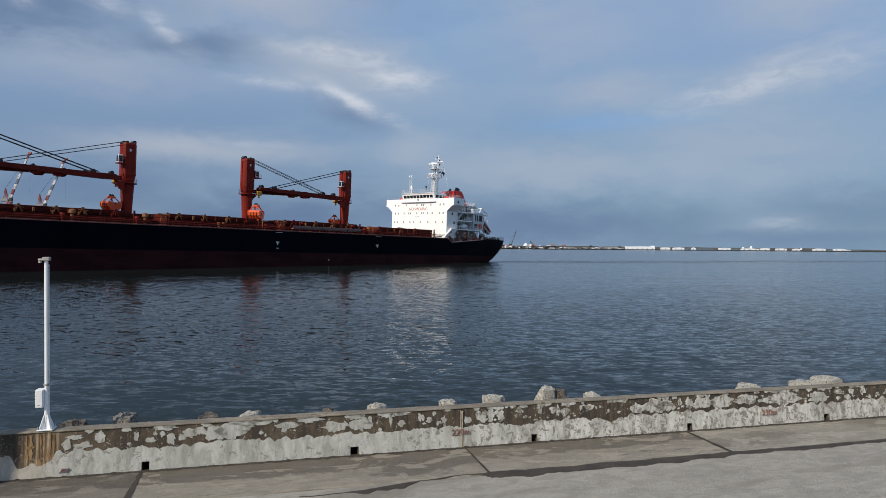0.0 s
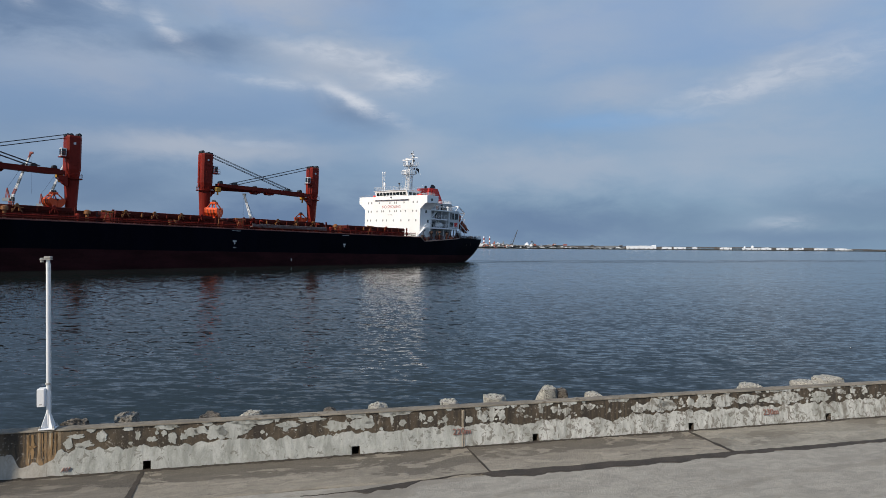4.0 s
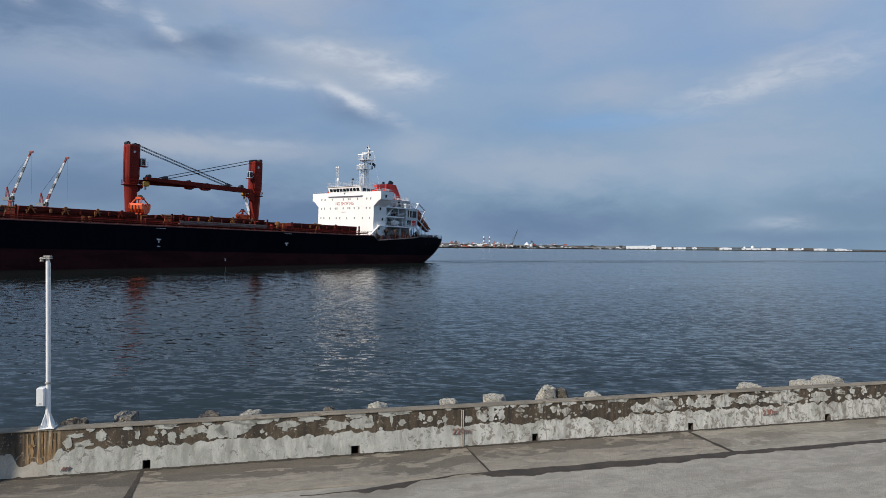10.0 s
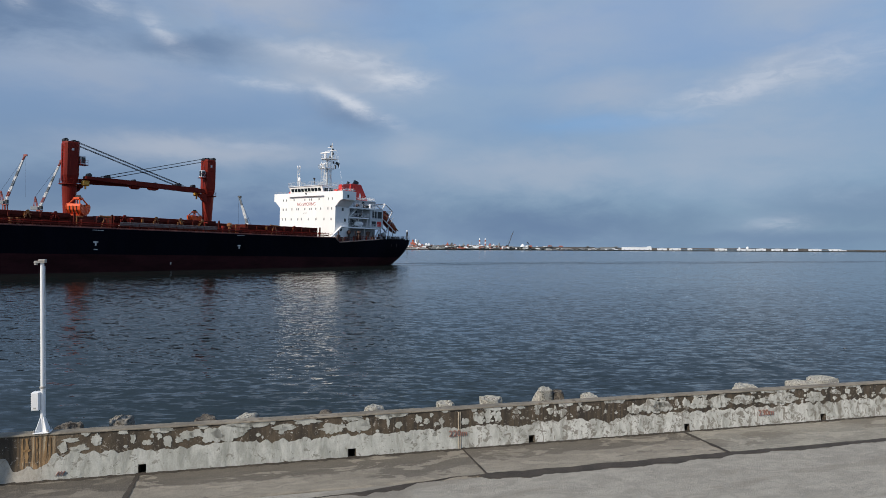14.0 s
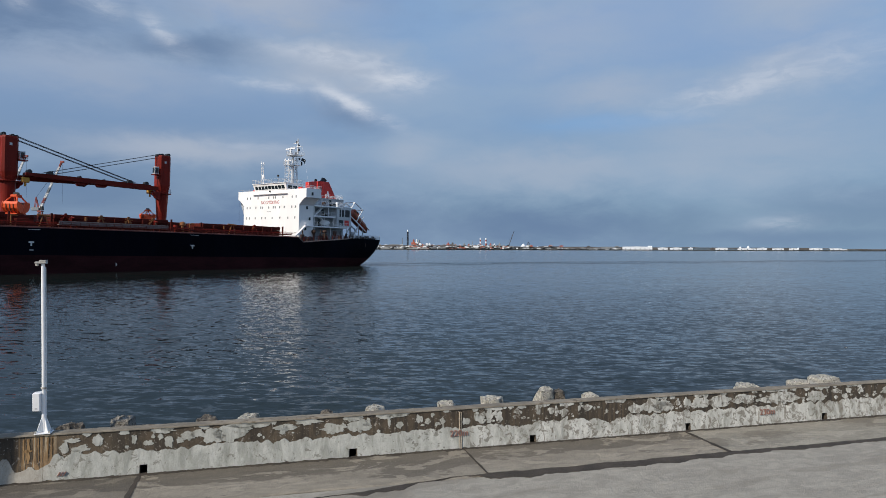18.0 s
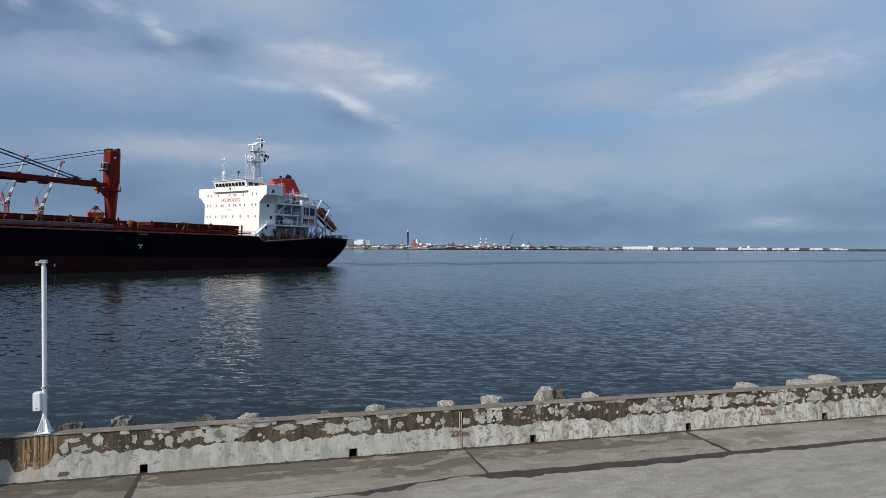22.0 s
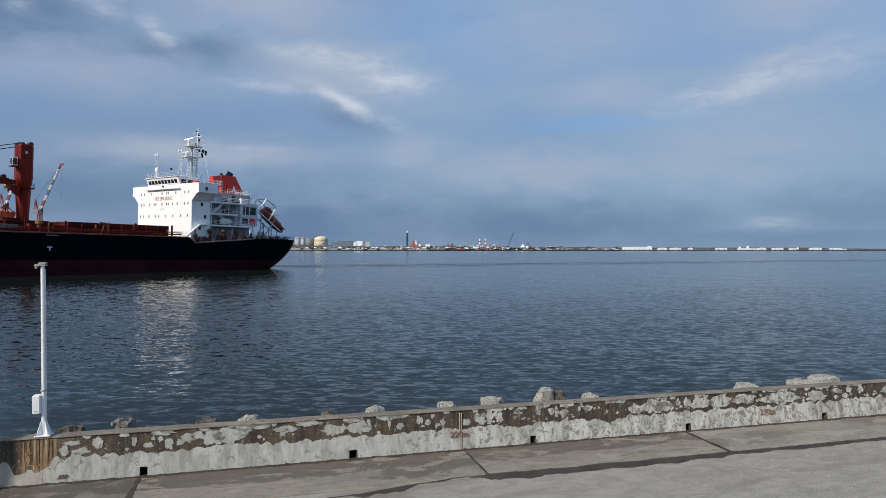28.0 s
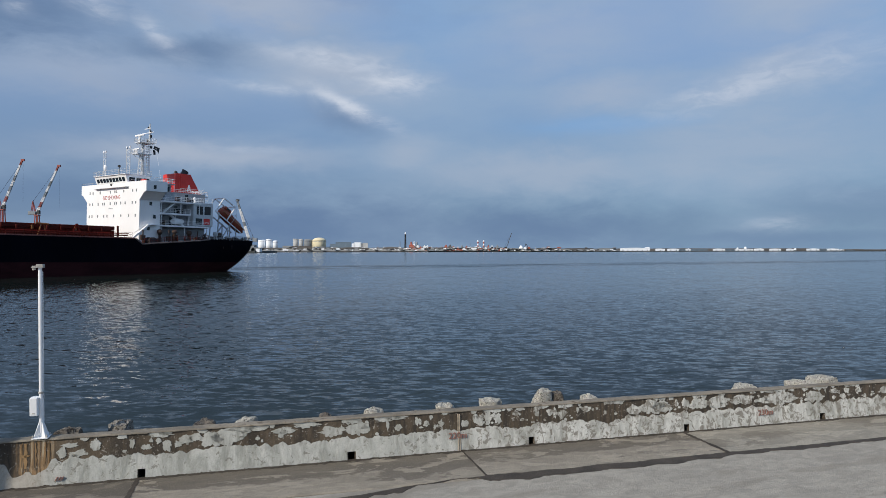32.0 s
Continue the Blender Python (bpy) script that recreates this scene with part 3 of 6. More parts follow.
def cargo_grab(x, y, z, turn, size):
    """A closed clamshell grab that stands on deck beside a crane."""
    m = pose(x, y, z + 0.1, 0, 0, turn) @ Matrix.Scale(size, 4)
    grab = part("cargo_grab", Geo().box(-1.5, 1.5, -1.2, 1.2, -0.1, 0.1, m=m, c=0.03), "grab_orange", ship, "orange clamshell cargo grab standing on deck")
    for s in (1, -1):
        # a shell: rounded scoop between two cheek plates
        out = [(0.04 * s, 0.02), (0.75 * s, 0.10), (1.45 * s, 0.50), (1.95 * s, 1.15), (2.05 * s, 1.95), (1.75 * s, 2.45), (0.04 * s, 1.75)]
        part("shell", Geo().prism(out, "y", -1.45, 1.45, m=m), "grab_orange", grab)
        for q in (-1.5, 1.5):
            part("cheek", Geo().prism([(px * 1.04, pz * 1.02 + 0.02) for px, pz in out], "y", q - 0.06, q + 0.06, m=m), "grab_orange", grab)
        for q in (-0.75, 0.0, 0.75):
            part("rib", Geo().prism([(0.8 * s, 0.06), (1.5 * s, 0.42), (2.06 * s, 1.12), (2.16 * s, 1.97), (2.05 * s, 1.97), (1.95 * s, 1.15), (1.45 * s, 0.5)], "y", q - 0.06, q + 0.06, m=m), "gear", grab)
        for q in (1, -1):
            part("arm", Geo().tube((1.65 * s, 1.2 * q, 2.35), (0.55 * s, 0.6 * q, 3.55), 0.15, n=6, m=m), "grab_orange", grab)
    part("beam", Geo().box(-0.55, 0.55, -1.3, 1.3, 1.75, 2.25, m=m, c=0.1), "gear", grab)
    part("grab_head", Geo().box(-0.85, 0.85, -0.75, 0.75, 3.35, 3.95, m=m, c=0.15), "grab_orange", grab)
    for q in (-0.35, 0.35):
        part("sheave", Geo().tube((-0.12 + q, 0, 4.05), (0.12 + q, 0, 4.05), 0.42, n=12, m=m), "dark", grab)
    for q in (-0.9, 0.9):
        part("grab_wire", Geo().tube((0.2 * q, 0.3 * q, 2.2), (0.3 * q, 0.4 * q, 3.4), 0.07, n=5, m=m), "cable", grab)


for i, x in enumerate(CRANES):
    way = 1 if i % 2 == 0 else -1
    deck_crane(x, way)
    # machinery house round the crane's foot
    part("mast_house", Geo().box(x - 2.9, x + 2.75, -5.5, 5.5, DECK - 0.1, DECK + 2.4, c=0.08), "deck_red", ship)
    if i == 0:
        cargo_grab(x + 2.7, -1.0, DECK + 2.45, 10, 0.66)
    elif way > 0:
        cargo_grab(x + 3.4, 0.6, HATCHES[3][2] + 0.05, 20, 0.80)
    else:
        cargo_grab(x - 0.3, 4.0, DECK + 2.45, 40, 0.92)

# deckhouse: front block, bridge with wings
FX = 28.3
g = Geo().box(23.6, FX, -12.2, 12.2, 5.3, 17.0, c=0.06)
house = part("deckhouse", g, "white", ship, "white steel deckhouse block")
g = Geo().prism([(-15, 19.7), (15, 19.7), (15, 17.5), (14.2, 17.3), (12.2, 15.7), (12.2, 15.6), (-12.2, 15.6), (-12.2, 15.7), (-14.2, 17.3), (-15, 17.5)], "x", 23.6, FX + 0.02)
part("bridge_wing", g, "white", house)
g = Geo().prism([(FX - 5, 19.7), (FX + 0.1, 19.7), (FX + 0.6, 21.15), (FX + 0.6, 21.35), (FX - 5, 21.35)], "y", -7.2, 7.2)
bridge = part("wheelhouse", g, "white", ship, "white wheelhouse with slanted windows")


def motions():
    walk(water, [(t, pose(0.18 * t, -0.11 * t, WATER_Z)) for t in (0, 8, 16, 24, 32)])
    walk(ship, [(t, pose(x, y, WATER_Z, -1.0, -0.848, h)) for t, x, y, h in SHIP_ROWS])


SHIP_ROWS = [
    (0, 10.91, 227.78, -132.76), (2, 6.66, 224.00, -132.46), (6, -1.86, 216.57, -131.87), (8, -6.12, 212.91, -131.57),
    (10, -10.38, 209.29, -131.27), (12, -14.63, 205.69, -130.97), (14, -18.88, 202.11, -130.67), (18, -27.35, 195.00, -130.07),
    (20, -31.57, 191.46, -129.77), (22, -35.77, 187.91, -129.47), (24, -39.96, 184.36, -129.18), (28, -48.26, 177.20, -128.58),
    (30, -52.38, 173.60, -128.28), (32, -56.47, 169.96, -127.98)]


# ---------------------------------------------------------------- foreground: parapet in bays, apron, gutter, stones
def near(n):
    return 0.5 + 0.5 * n


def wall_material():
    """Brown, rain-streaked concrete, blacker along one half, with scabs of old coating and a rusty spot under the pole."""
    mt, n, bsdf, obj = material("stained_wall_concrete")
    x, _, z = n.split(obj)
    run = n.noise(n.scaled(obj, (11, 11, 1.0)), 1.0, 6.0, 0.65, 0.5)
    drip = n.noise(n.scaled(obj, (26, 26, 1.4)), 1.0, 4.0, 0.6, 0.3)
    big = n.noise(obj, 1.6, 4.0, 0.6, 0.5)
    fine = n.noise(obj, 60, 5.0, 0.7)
    # the concrete gets darker along the wall towards positive x
    dark_half = n.step(x, -1.2, 0.6)
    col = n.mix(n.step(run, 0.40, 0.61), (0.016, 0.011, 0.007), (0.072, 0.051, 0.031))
    col = n.mix(n.m("MULTIPLY", n.step(big, 0.46, 0.70), n.m("SUBTRACT", 0.7, n.m("MULTIPLY", dark_half, 0.55))), col, (0.150, 0.112, 0.070))
    col = n.mix(n.m("MULTIPLY", n.step(drip, 0.52, 0.64), n.m("ADD", 0.35, n.m("MULTIPLY", dark_half, 0.35))), col, (0.012, 0.009, 0.006))
    col = n.mix(n.m("MULTIPLY", n.step(n.noise(n.scaled(obj, (5, 5, 5)), 2.2, 6.0, 0.7, 0.8), 0.61, 0.66), 0.8), col, (0.42, 0.39, 0.34))
    col = n.mix(n.m("MULTIPLY", n.step(n.noise(n.scaled(obj, (9, 9, 9)), 2.6, 6.0, 0.7, 0.8), 0.60, 0.64), 0.7), col, (0.40, 0.38, 0.34))
    spot = n.m("MULTIPLY", n.step(x, -5.30, -5.18), n.m("SUBTRACT", 1.0, n.step(x, -4.96, -4.80)))
    streaky = n.noise(n.scaled(obj, (30, 30, 1.2), loc=(0.4, 0, 0)), 1.0, 3.0, 0.55, 0.2)
    col = n.mix(n.m("MULTIPLY", spot, n.step(streaky, 0.44, 0.56)), col, (0.27, 0.165, 0.075))
    col = n.mix(n.m("MULTIPLY", spot, n.step(streaky, 0.58, 0.66)), col, (0.44, 0.37, 0.26))
    n.put(bsdf.inputs["Base Color"], n.mix(0.15, col, n.mix(fine, (0.03, 0.026, 0.022), (0.34, 0.30, 0.24))))
    bsdf.inputs["Roughness"].default_value = 0.9
    relief(n, bsdf, n.m("ADD", n.m("MULTIPLY", fine, 0.4), n.m("MULTIPLY", n.noise(obj, 14, 5.0, 0.65), 0.8)), 0.014)
    return mt


def limewash_material():
    """Old lime coating: runs, grime in the pits, gone beige near the rusty spot, more broken along one half."""
    mt, n, bsdf, obj = material("peeling_white_coating")
    x, _, z = n.split(obj)
    rnd = n.t.nodes.new("ShaderNodeObjectInfo").outputs["Random"]
    run = n.noise(n.scaled(obj, (7, 7, 2.4)), 1.0, 6.0, 0.64, 0.6)
    fine = n.noise(obj, 48, 6.0, 0.74)
    old = n.step(x, -0.8, 1.2)
    spots = n.step(n.m("ADD", n.noise(obj, 12, 6.0, 0.7, 0.7), n.m("MULTIPLY", old, 0.055)), 0.575, 0.625)
    crack = n.step(n.m("ADD", n.noise(n.scaled(obj, (13, 13, 2.6), loc=(3, 0, 1)), 1.0, 5.0, 0.65, 0.3), n.m("MULTIPLY", old, 0.03)), 0.60, 0.66)
    col = n.mix(n.step(run, 0.32, 0.66), (0.30, 0.305, 0.275), (0.66, 0.66, 0.62))
    col = n.mix(n.m("MULTIPLY", spots, 0.8), col, (0.12, 0.10, 0.075))
    col = n.mix(n.m("MULTIPLY", crack, n.m("ADD", 0.3, n.m("MULTIPLY", old, 0.4))), col, (0.15, 0.125, 0.095))
    col = n.mix(n.m("SUBTRACT", 0.38, n.m("MULTIPLY", old, 0.38)), col, (0.25, 0.265, 0.235))
    col = n.mix(n.m("MULTIPLY", n.m("SUBTRACT", 1.0, n.step(x, -5.15, -4.80)), 0.55), col, (0.40, 0.34, 0.27))
    col = n.mix(n.m("MULTIPLY", rnd, 0.25), col, (0.40, 0.385, 0.33))
    n.put(bsdf.inputs["Base Color"], n.mix(n.m("MULTIPLY", n.step(fine, 0.4, 0.7), 0.35), col, (0.25, 0.24, 0.215)))
    bsdf.inputs["Roughness"].default_value = 0.92
    relief(n, bsdf, n.m("ADD", n.m("MULTIPLY", fine, 0.6), n.noise(n.scaled(obj, (1, 1, 0.6)), 10, 4.0, 0.6)), 0.006)
    return mt


def apron_material(name, tone, damp, amount, foot=0.0, crusty=0.65):
    """Worn concrete with damp patches and dry sandy crusts; foot: how far the damp keeps to the wall's foot."""
    mt, n, bsdf, obj = material(name)
    rnd = n.t.nodes.new("ShaderNodeObjectInfo").outputs["Random"]
    shifted = n.m("MULTIPLY", rnd, 7.0)
    v = n.xyz(*[n.m("ADD", c, shifted) for c in n.split(obj)])
    big = n.noise(n.scaled(v, (0.55, 1.5, 1)), 1.0, 5.0, 0.6, 0.6)
    mid = n.noise(n.scaled(v, (1, 2.0, 1)), 3.2, 7.0, 0.68, 0.7)
    fine = n.noise(obj, 80, 5.0, 0.78)
    grit = n.noise(obj, 34, 4.0, 0.7)
    col = n.mix(n.step(mid, 0.34, 0.66), [c * 0.80 for c in tone], [c * 1.12 for c in tone])
    wet = n.m("ADD", n.m("MULTIPLY", big, 0.65), n.m("MULTIPLY", mid, 0.35))
    if foot:
        wet = n.m("ADD", wet, n.m("MULTIPLY", n.m("SUBTRACT", n.step(n.split(obj)[1], -0.85, -0.25), 0.5), foot))
    wet = n.step(wet, 0.60 - amount, 0.635 - amount)
    col = n.mix(n.m("MULTIPLY", wet, 0.85), col, n.mix(n.step(mid, 0.3, 0.7), [c * 0.85 for c in damp], [c * 1.12 for c in damp]))
    crust = n.m("MULTIPLY", n.step(n.noise(n.scaled(v, (0.7, 1.7, 1)), 1.9, 7.0, 0.62, 0.5), 0.545, 0.580), crusty)
    col = n.mix(crust, col, [c * 1.32 for c in tone])
    col = n.mix(n.m("MULTIPLY", n.step(n.noise(v, 9, 7.0, 0.7, 0.8), 0.62, 0.68), 0.4), col, [c * 0.5 for c in tone])
    col = n.mix(n.m("MULTIPLY", n.step(fine, 0.38, 0.62), 0.32), col, [c * 0.5 for c in tone])
    col = n.mix(n.m("MULTIPLY", n.step(grit, 0.60, 0.70), 0.35), col, [min(0.6, c * 1.5) for c in tone])
    n.put(bsdf.inputs["Base Color"], col)
    n.put(bsdf.inputs["Roughness"], n.m("SUBTRACT", 0.92, n.m("MULTIPLY", wet, 0.15)))
    relief(n, bsdf, n.m("ADD", n.m("ADD", n.m("MULTIPLY", fine, 0.6), n.m("MULTIPLY", crust, 0.8)), n.noise(v, 14, 5.0, 0.65)), 0.010)
    return mt


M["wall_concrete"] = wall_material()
M["limewash"] = limewash_material()
M["apron_slab"] = apron_material("damp_apron_concrete", (0.275, 0.245, 0.195), (0.105, 0.090, 0.070), 0.115, 0.18)
M["apron_damp"] = apron_material("dark_apron_concrete", (0.205, 0.182, 0.145), (0.082, 0.070, 0.056), 0.11, 0.18)
M["apron_dry"] = apron_material("pale_apron_concrete", (0.295, 0.272, 0.222), (0.165, 0.145, 0.112), 0.07, 0.06)
M["paving"] = apron_material("dry_quay_paving", (0.335, 0.312, 0.265), (0.235, 0.212, 0.172), 0.05, crusty=0.08)
M["coping"] = paint("worn_coping_concrete", (0.205, 0.18, 0.14), 0.9, size=0.25, vary=0.35, worn=(0.12, 0.095, 0.065), wear=0.12, bump=0.01)
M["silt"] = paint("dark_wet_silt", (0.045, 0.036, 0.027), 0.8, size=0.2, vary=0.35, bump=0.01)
M["stone"] = paint("pale_armour_stone", (0.64, 0.61, 0.53), 0.9, size=0.05, vary=0.4, worn=(0.10, 0.085, 0.06), wear=0.15, bump=0.04)
M["stone_mottled"] = paint("mottled_grey_stone", (0.44, 0.41, 0.36), 0.9, size=0.045, vary=0.4, worn=(0.10, 0.085, 0.065), wear=0.18, bump=0.04)
M["stone_dark"] = paint("dark_armour_stone", (0.24, 0.21, 0.17), 0.9, size=0.10, vary=0.5, worn=(0.06, 0.05, 0.04), wear=0.2, bump=0.05)
M["rubble"] = paint("dark_wet_rubble", (0.10, 0.10, 0.09), 0.8, size=0.4, vary=0.4, bump=0.03)
M["filler"] = paint("joint_filler_tan", (0.40, 0.345, 0.27), 0.9, size=0.1, vary=0.3)
M["rust"] = paint("rust_runs", (0.27, 0.17, 0.08), 0.9, size=0.06, vary=0.45, streak=4)
M["scrawl"] = paint("red_marker_paint", (0.26, 0.13, 0.10), 0.8, size=0.05, vary=0.35, bump=0.0)
M["pole_white"] = paint("white_pole_paint", (0.78, 0.79, 0.80), 0.4, size=0.3, vary=0.06)
M["scuffed"] = paint("scuffed_metal", (0.42, 0.40, 0.37), 0.55, metal=0.3, size=0.05, vary=0.3)

wall_profile = [(-0.03, -0.4), (0.04, 0.25), (0.045, WALL_H - 0.018), (WALL_T + 0.05, WALL_H - 0.018), (WALL_T + 0.06, -0.4)]
DRAINS = [1.04 + 2.485 * k for k in range(-6, 9)]
BAYS = [(-30.0 + 5 * k, -25.0 + 5 * k) for k in range(14)]
TOP_FACE = 0.033      # the coating's skin lies this far in


def face_y(z):
    """Where the wall's front lies at a height."""
    return 0.04 - 0.07 * (0.25 - z) / 0.65 if z < 0.25 else 0.04


def coat_top(u):
    a = noise.noise((u * 2.1, 3.7, 0)) * 0.045 + noise.noise((u * 11.0, 1.2, 5)) * 0.032 + noise.noise((u * 31.0, 8.2, 1)) * 0.020 + noise.noise((u * 75.0, 2.2, 1)) * 0.008
    scallop = abs(math.sin(u * 13.0 + 3 * noise.noise((u * 2, 0, 9))))
    dip = 0.12 * smooth_step(-5.36, -5.28, u) * (1 - smooth_step(-4.95, -4.88, u))
    return 0.262 - dip + a + 0.035 * scallop - 0.05 * smooth_step(0.25, 0.5, noise.noise((u * 1.1, 7, 2)))


wall_root = tagged(new("quay_wall"), "low weathered concrete parapet with peeling white coating", "wall", kind="structure")
wall_root.matrix_world = WALL_AT
for a, b in BAYS:
    g = Geo()
    cuts = [a + 0.002] + [q for d in DRAINS if a < d < b for q in (d - 0.045, d + 0.045)] + [b - 0.002]
    for i, (p, q) in enumerate(zip(cuts, cuts[1:])):
        low = wall_profile if i % 2 == 0 else [(face_y(0.115), 0.115)] + wall_profile[1:4] + [(WALL_T + 0.055, 0.115)]
        g.prism(low, "x", p, q)
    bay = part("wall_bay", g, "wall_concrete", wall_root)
    if not -15.1 < a < 14:
        part("coping", Geo().box(a + 0.002, b - 0.002, 0.03, WALL_T + 0.06, WALL_H - 0.018, WALL_H, c=0.012), "coping", bay)
        continue
    # coping with a chipped front edge
    g = Geo()
    n = 60
    prof = []
    for i in range(n + 1):
        u = a + 0.002 + (b - a - 0.004) * i / n
        chip = 0.012 * noise.noise((u * 6, 2, 2)) + 0.008 * noise.noise((u * 25, 2, 7))
        prof.append([(u, 0.030 + chip, WALL_H - 0.018), (u, 0.033 + chip, WALL_H - 0.008), (u, 0.052 + chip, WALL_H + 0.3 * chip), (u, WALL_T + 0.04 - chip, WALL_H - 0.2 * chip), (u, WALL_T + 0.06, WALL_H - 0.018)])
    for p, q in zip(prof, prof[1:]):
        for j in range(4):
            g.face([p[j], q[j], q[j + 1], p[j + 1]])
    g.face(prof[0]), g.face(prof[-1])
    part("coping", g, "coping", bay)
    # white coating on the lower half, with a ragged upper edge
    g = Geo()
    n = 230
    for i in range(n):
        u0, u1 = a + 0.001 + (b - a - 0.002) * i / n, a + 0.001 + (b - a - 0.002) * (i + 1) / n
        mid = (u0 + u1) / 2
        hole = any(abs(mid - d) < 0.048 for d in DRAINS)
        zs0, zs1 = coat_top(u0), coat_top(u1)
        zb0 = 0.118 if hole else 0.002 + 0.030 * near(noise.noise((u0 * 9, 4, 4)) + 0.6 * noise.noise((u0 * 40, 4, 4)))
        zb1 = 0.118 if hole else 0.002 + 0.030 * near(noise.noise((u1 * 9, 4, 4)) + 0.6 * noise.noise((u1 * 40, 4, 4)))
        lev = lambda u, zb, zt: [(u, face_y(zb + (zt - zb) * k) - 0.008 + 0.003 * noise.noise((u * 20, zb + k * 4, 3)), zb + (zt - zb) * k) for k in (0, 0.35, 0.7, 1.0)] + [(u, 0.05, zt)]
        p, q = lev(u0, zb0, zs0), lev(u1, zb1, zs1)
        for j in range(4):
            g.face([p[j], q[j], q[j + 1], p[j + 1]])
        g.face([(u0, face_y(zb0) + 0.01, zb0), (u1, face_y(zb1) + 0.01, zb1), q[0], p[0]])
    part("lower_coating", g, "limewash", bay, "peeling white coating with a ragged edge")
    if abs(b) > 0.1:
        part("joint_filler", Geo().box(b - 0.009, b + 0.009, 0.041, 0.08, 0.0, WALL_H - 0.03), "wall_concrete", bay)
        continue
    part("joint_filler", Geo().box(b - 0.018, b - 0.007, 0.024, 0.06, 0.26, WALL_H - 0.05, c=0.003).box(b + 0.006, b + 0.015, 0.024, 0.06, 0.26, WALL_H - 0.05, c=0.003).prism([(-0.006, 0.0), (0.024, 0.26), (0.06, 0.26), (0.06, 0.0)], "x", b - 0.018, b - 0.007).prism([(-0.006, 0.0), (0.024, 0.26), (0.06, 0.26), (0.06, 0.0)], "x", b + 0.006, b + 0.015), "filler", bay)


# white flakes left on the upper half: along the wall, height, width, height of flake
FLAKES_A = [(-4.78, .358, .09, .10), (-4.66, .300, .10, .05), (-4.61, .340, .18, .06), (-4.43, .420, .10, .12), (-4.70, .44, .16, .05), (-4.04, .41, .05, .10), (-3.88, .356, .09, .06), (-3.83, .427, .04, .04), (-3.75, .419, .06, .06), (-3.66, .352, .09, .12), (-3.53, .359, .08, .07), (-3.73, .452, .25, .05), (-3.44, .41, .14, .09), (-3.33, .43, .15, .08), (-3.14, .388, .22, .16), (-4.15, .455, .11, .04)]
FLAKES_B = [(-2.96, .41, .39, .16), (-2.80, .455, .30, .05), (-2.29, .43, .23, .07), (-2.33, .384, .06, .07), (-2.0, .45, .28, .06), (-1.69, .377, .27, .11), (-1.45, .45, .20, .05), (-1.35, .384, .27, .14), (-1.25, .43, .06, .09), (-1.03, .45, .19, .05), (-0.97, .42, .04, .11), (-0.83, .455, .20, .04), (-0.83, .36, .09, .07), (-0.58, .435, .05, .10), (-0.54, .42, .04, .07), (-0.45, .388, .07, .07), (-0.25, .377, .06, .07), (-0.33, .343, .04, .05), (-2.61, .45, .23, .05)]
FLAKES_C = [(.23, .415, .06, .11), (.29, .385, .09, .13), (.41, .42, .08, .12), (.48, .425, .05, .05), (.55, .390, .09, .12), (.08, .355, .10, .09), (.41, .335, .06, .05), (.82, .44, .08, .06), (1.14, .42, .06, .08), (1.33, .43, .09, .06), (1.41, .41, .06, .12), (1.52, .382, .12, .10), (1.76, .43, .04, .07), (1.89, .43, .12, .07), (2.67, .365, .20, .12), (2.97, .390, .34, .16), (.53, .455, .13, .04), (.89, .455, .12, .03), (1.56, .455, .17, .04)]
FLAKES_D = [(3.12, .38, .30, .15), (3.52, .41, .12, .12), (3.74, .39, .26, .15), (4.10, .39, .36, .16), (4.52, .40, .33, .14), (5.22, .385, .60, .16), (5.87, .37, .32, .15), (6.26, .44, .14, .06), (6.52, .43, .10, .07), (6.75, .43, .11, .08), (6.26, .335, .06, .05), (6.45, .345, .10, .07), (6.88, .33, .05, .05), (3.37, .42, .06, .10), (5.2, .31, .18, .05), (7.3, .40, .2, .1), (7.9, .38, .3, .12)]


def flake(u, z, w, h, k):
    """An irregular scab of coating, proud of the wall."""
    n = 40 if w > 0.07 else 18
    g = Geo()
    rim, skin = [], []
    for i in range(n):
        t = 2 * math.pi * i / n
        r = 1 + 0.5 * noise.noise((math.cos(t) * 1.3 + k * 3.1, math.sin(t) * 1.3, k)) + 0.34 * noise.noise((math.cos(t) * 4.5 + k, math.sin(t) * 4.5, 7))
        du, dz = w * 0.56 * r * math.cos(t), h * 0.56 * r * math.sin(t)
        zz = min(WALL_H - 0.016, max(0.2, z + dz))
        rim.append((u + du, 0.048, zz))
        skin.append((u + du * 0.985, 0.0365 + 0.0015 * noise.noise((i, k, 1)), min(WALL_H - 0.018, max(0.2, z + dz * 0.985))))
    for i in range(n):
        g.face([rim[i], rim[(i + 1) % n], skin[(i + 1) % n], skin[i]])
    g.face(skin)
    return part("coating_flake", g, "limewash", wall_root)


for k, (u, z, w, h) in enumerate(FLAKES_A + FLAKES_B + FLAKES_C + FLAKES_D):
    top = z > 0.44
    flake(u, z + (0.055 if top else 0.012), w, h * (1.35 if top else 1.0), k)
# small crumbs of coating between them, thicker towards the broken half
rnd = random.Random(31)
for k in range(150):
    u = rnd.uniform(-4.7, 8.2) if k < 80 else rnd.uniform(0.2, 8.2)
    hang = rnd.random() < 0.35
    w, h = rnd.uniform(0.018, 0.06), rnd.uniform(0.018, 0.05)
    flake(u, WALL_H - 0.03 if hang else rnd.uniform(0.31, 0.49), w * (2.2 if hang else 1), h * (1.4 if hang else 1), 200 + k)

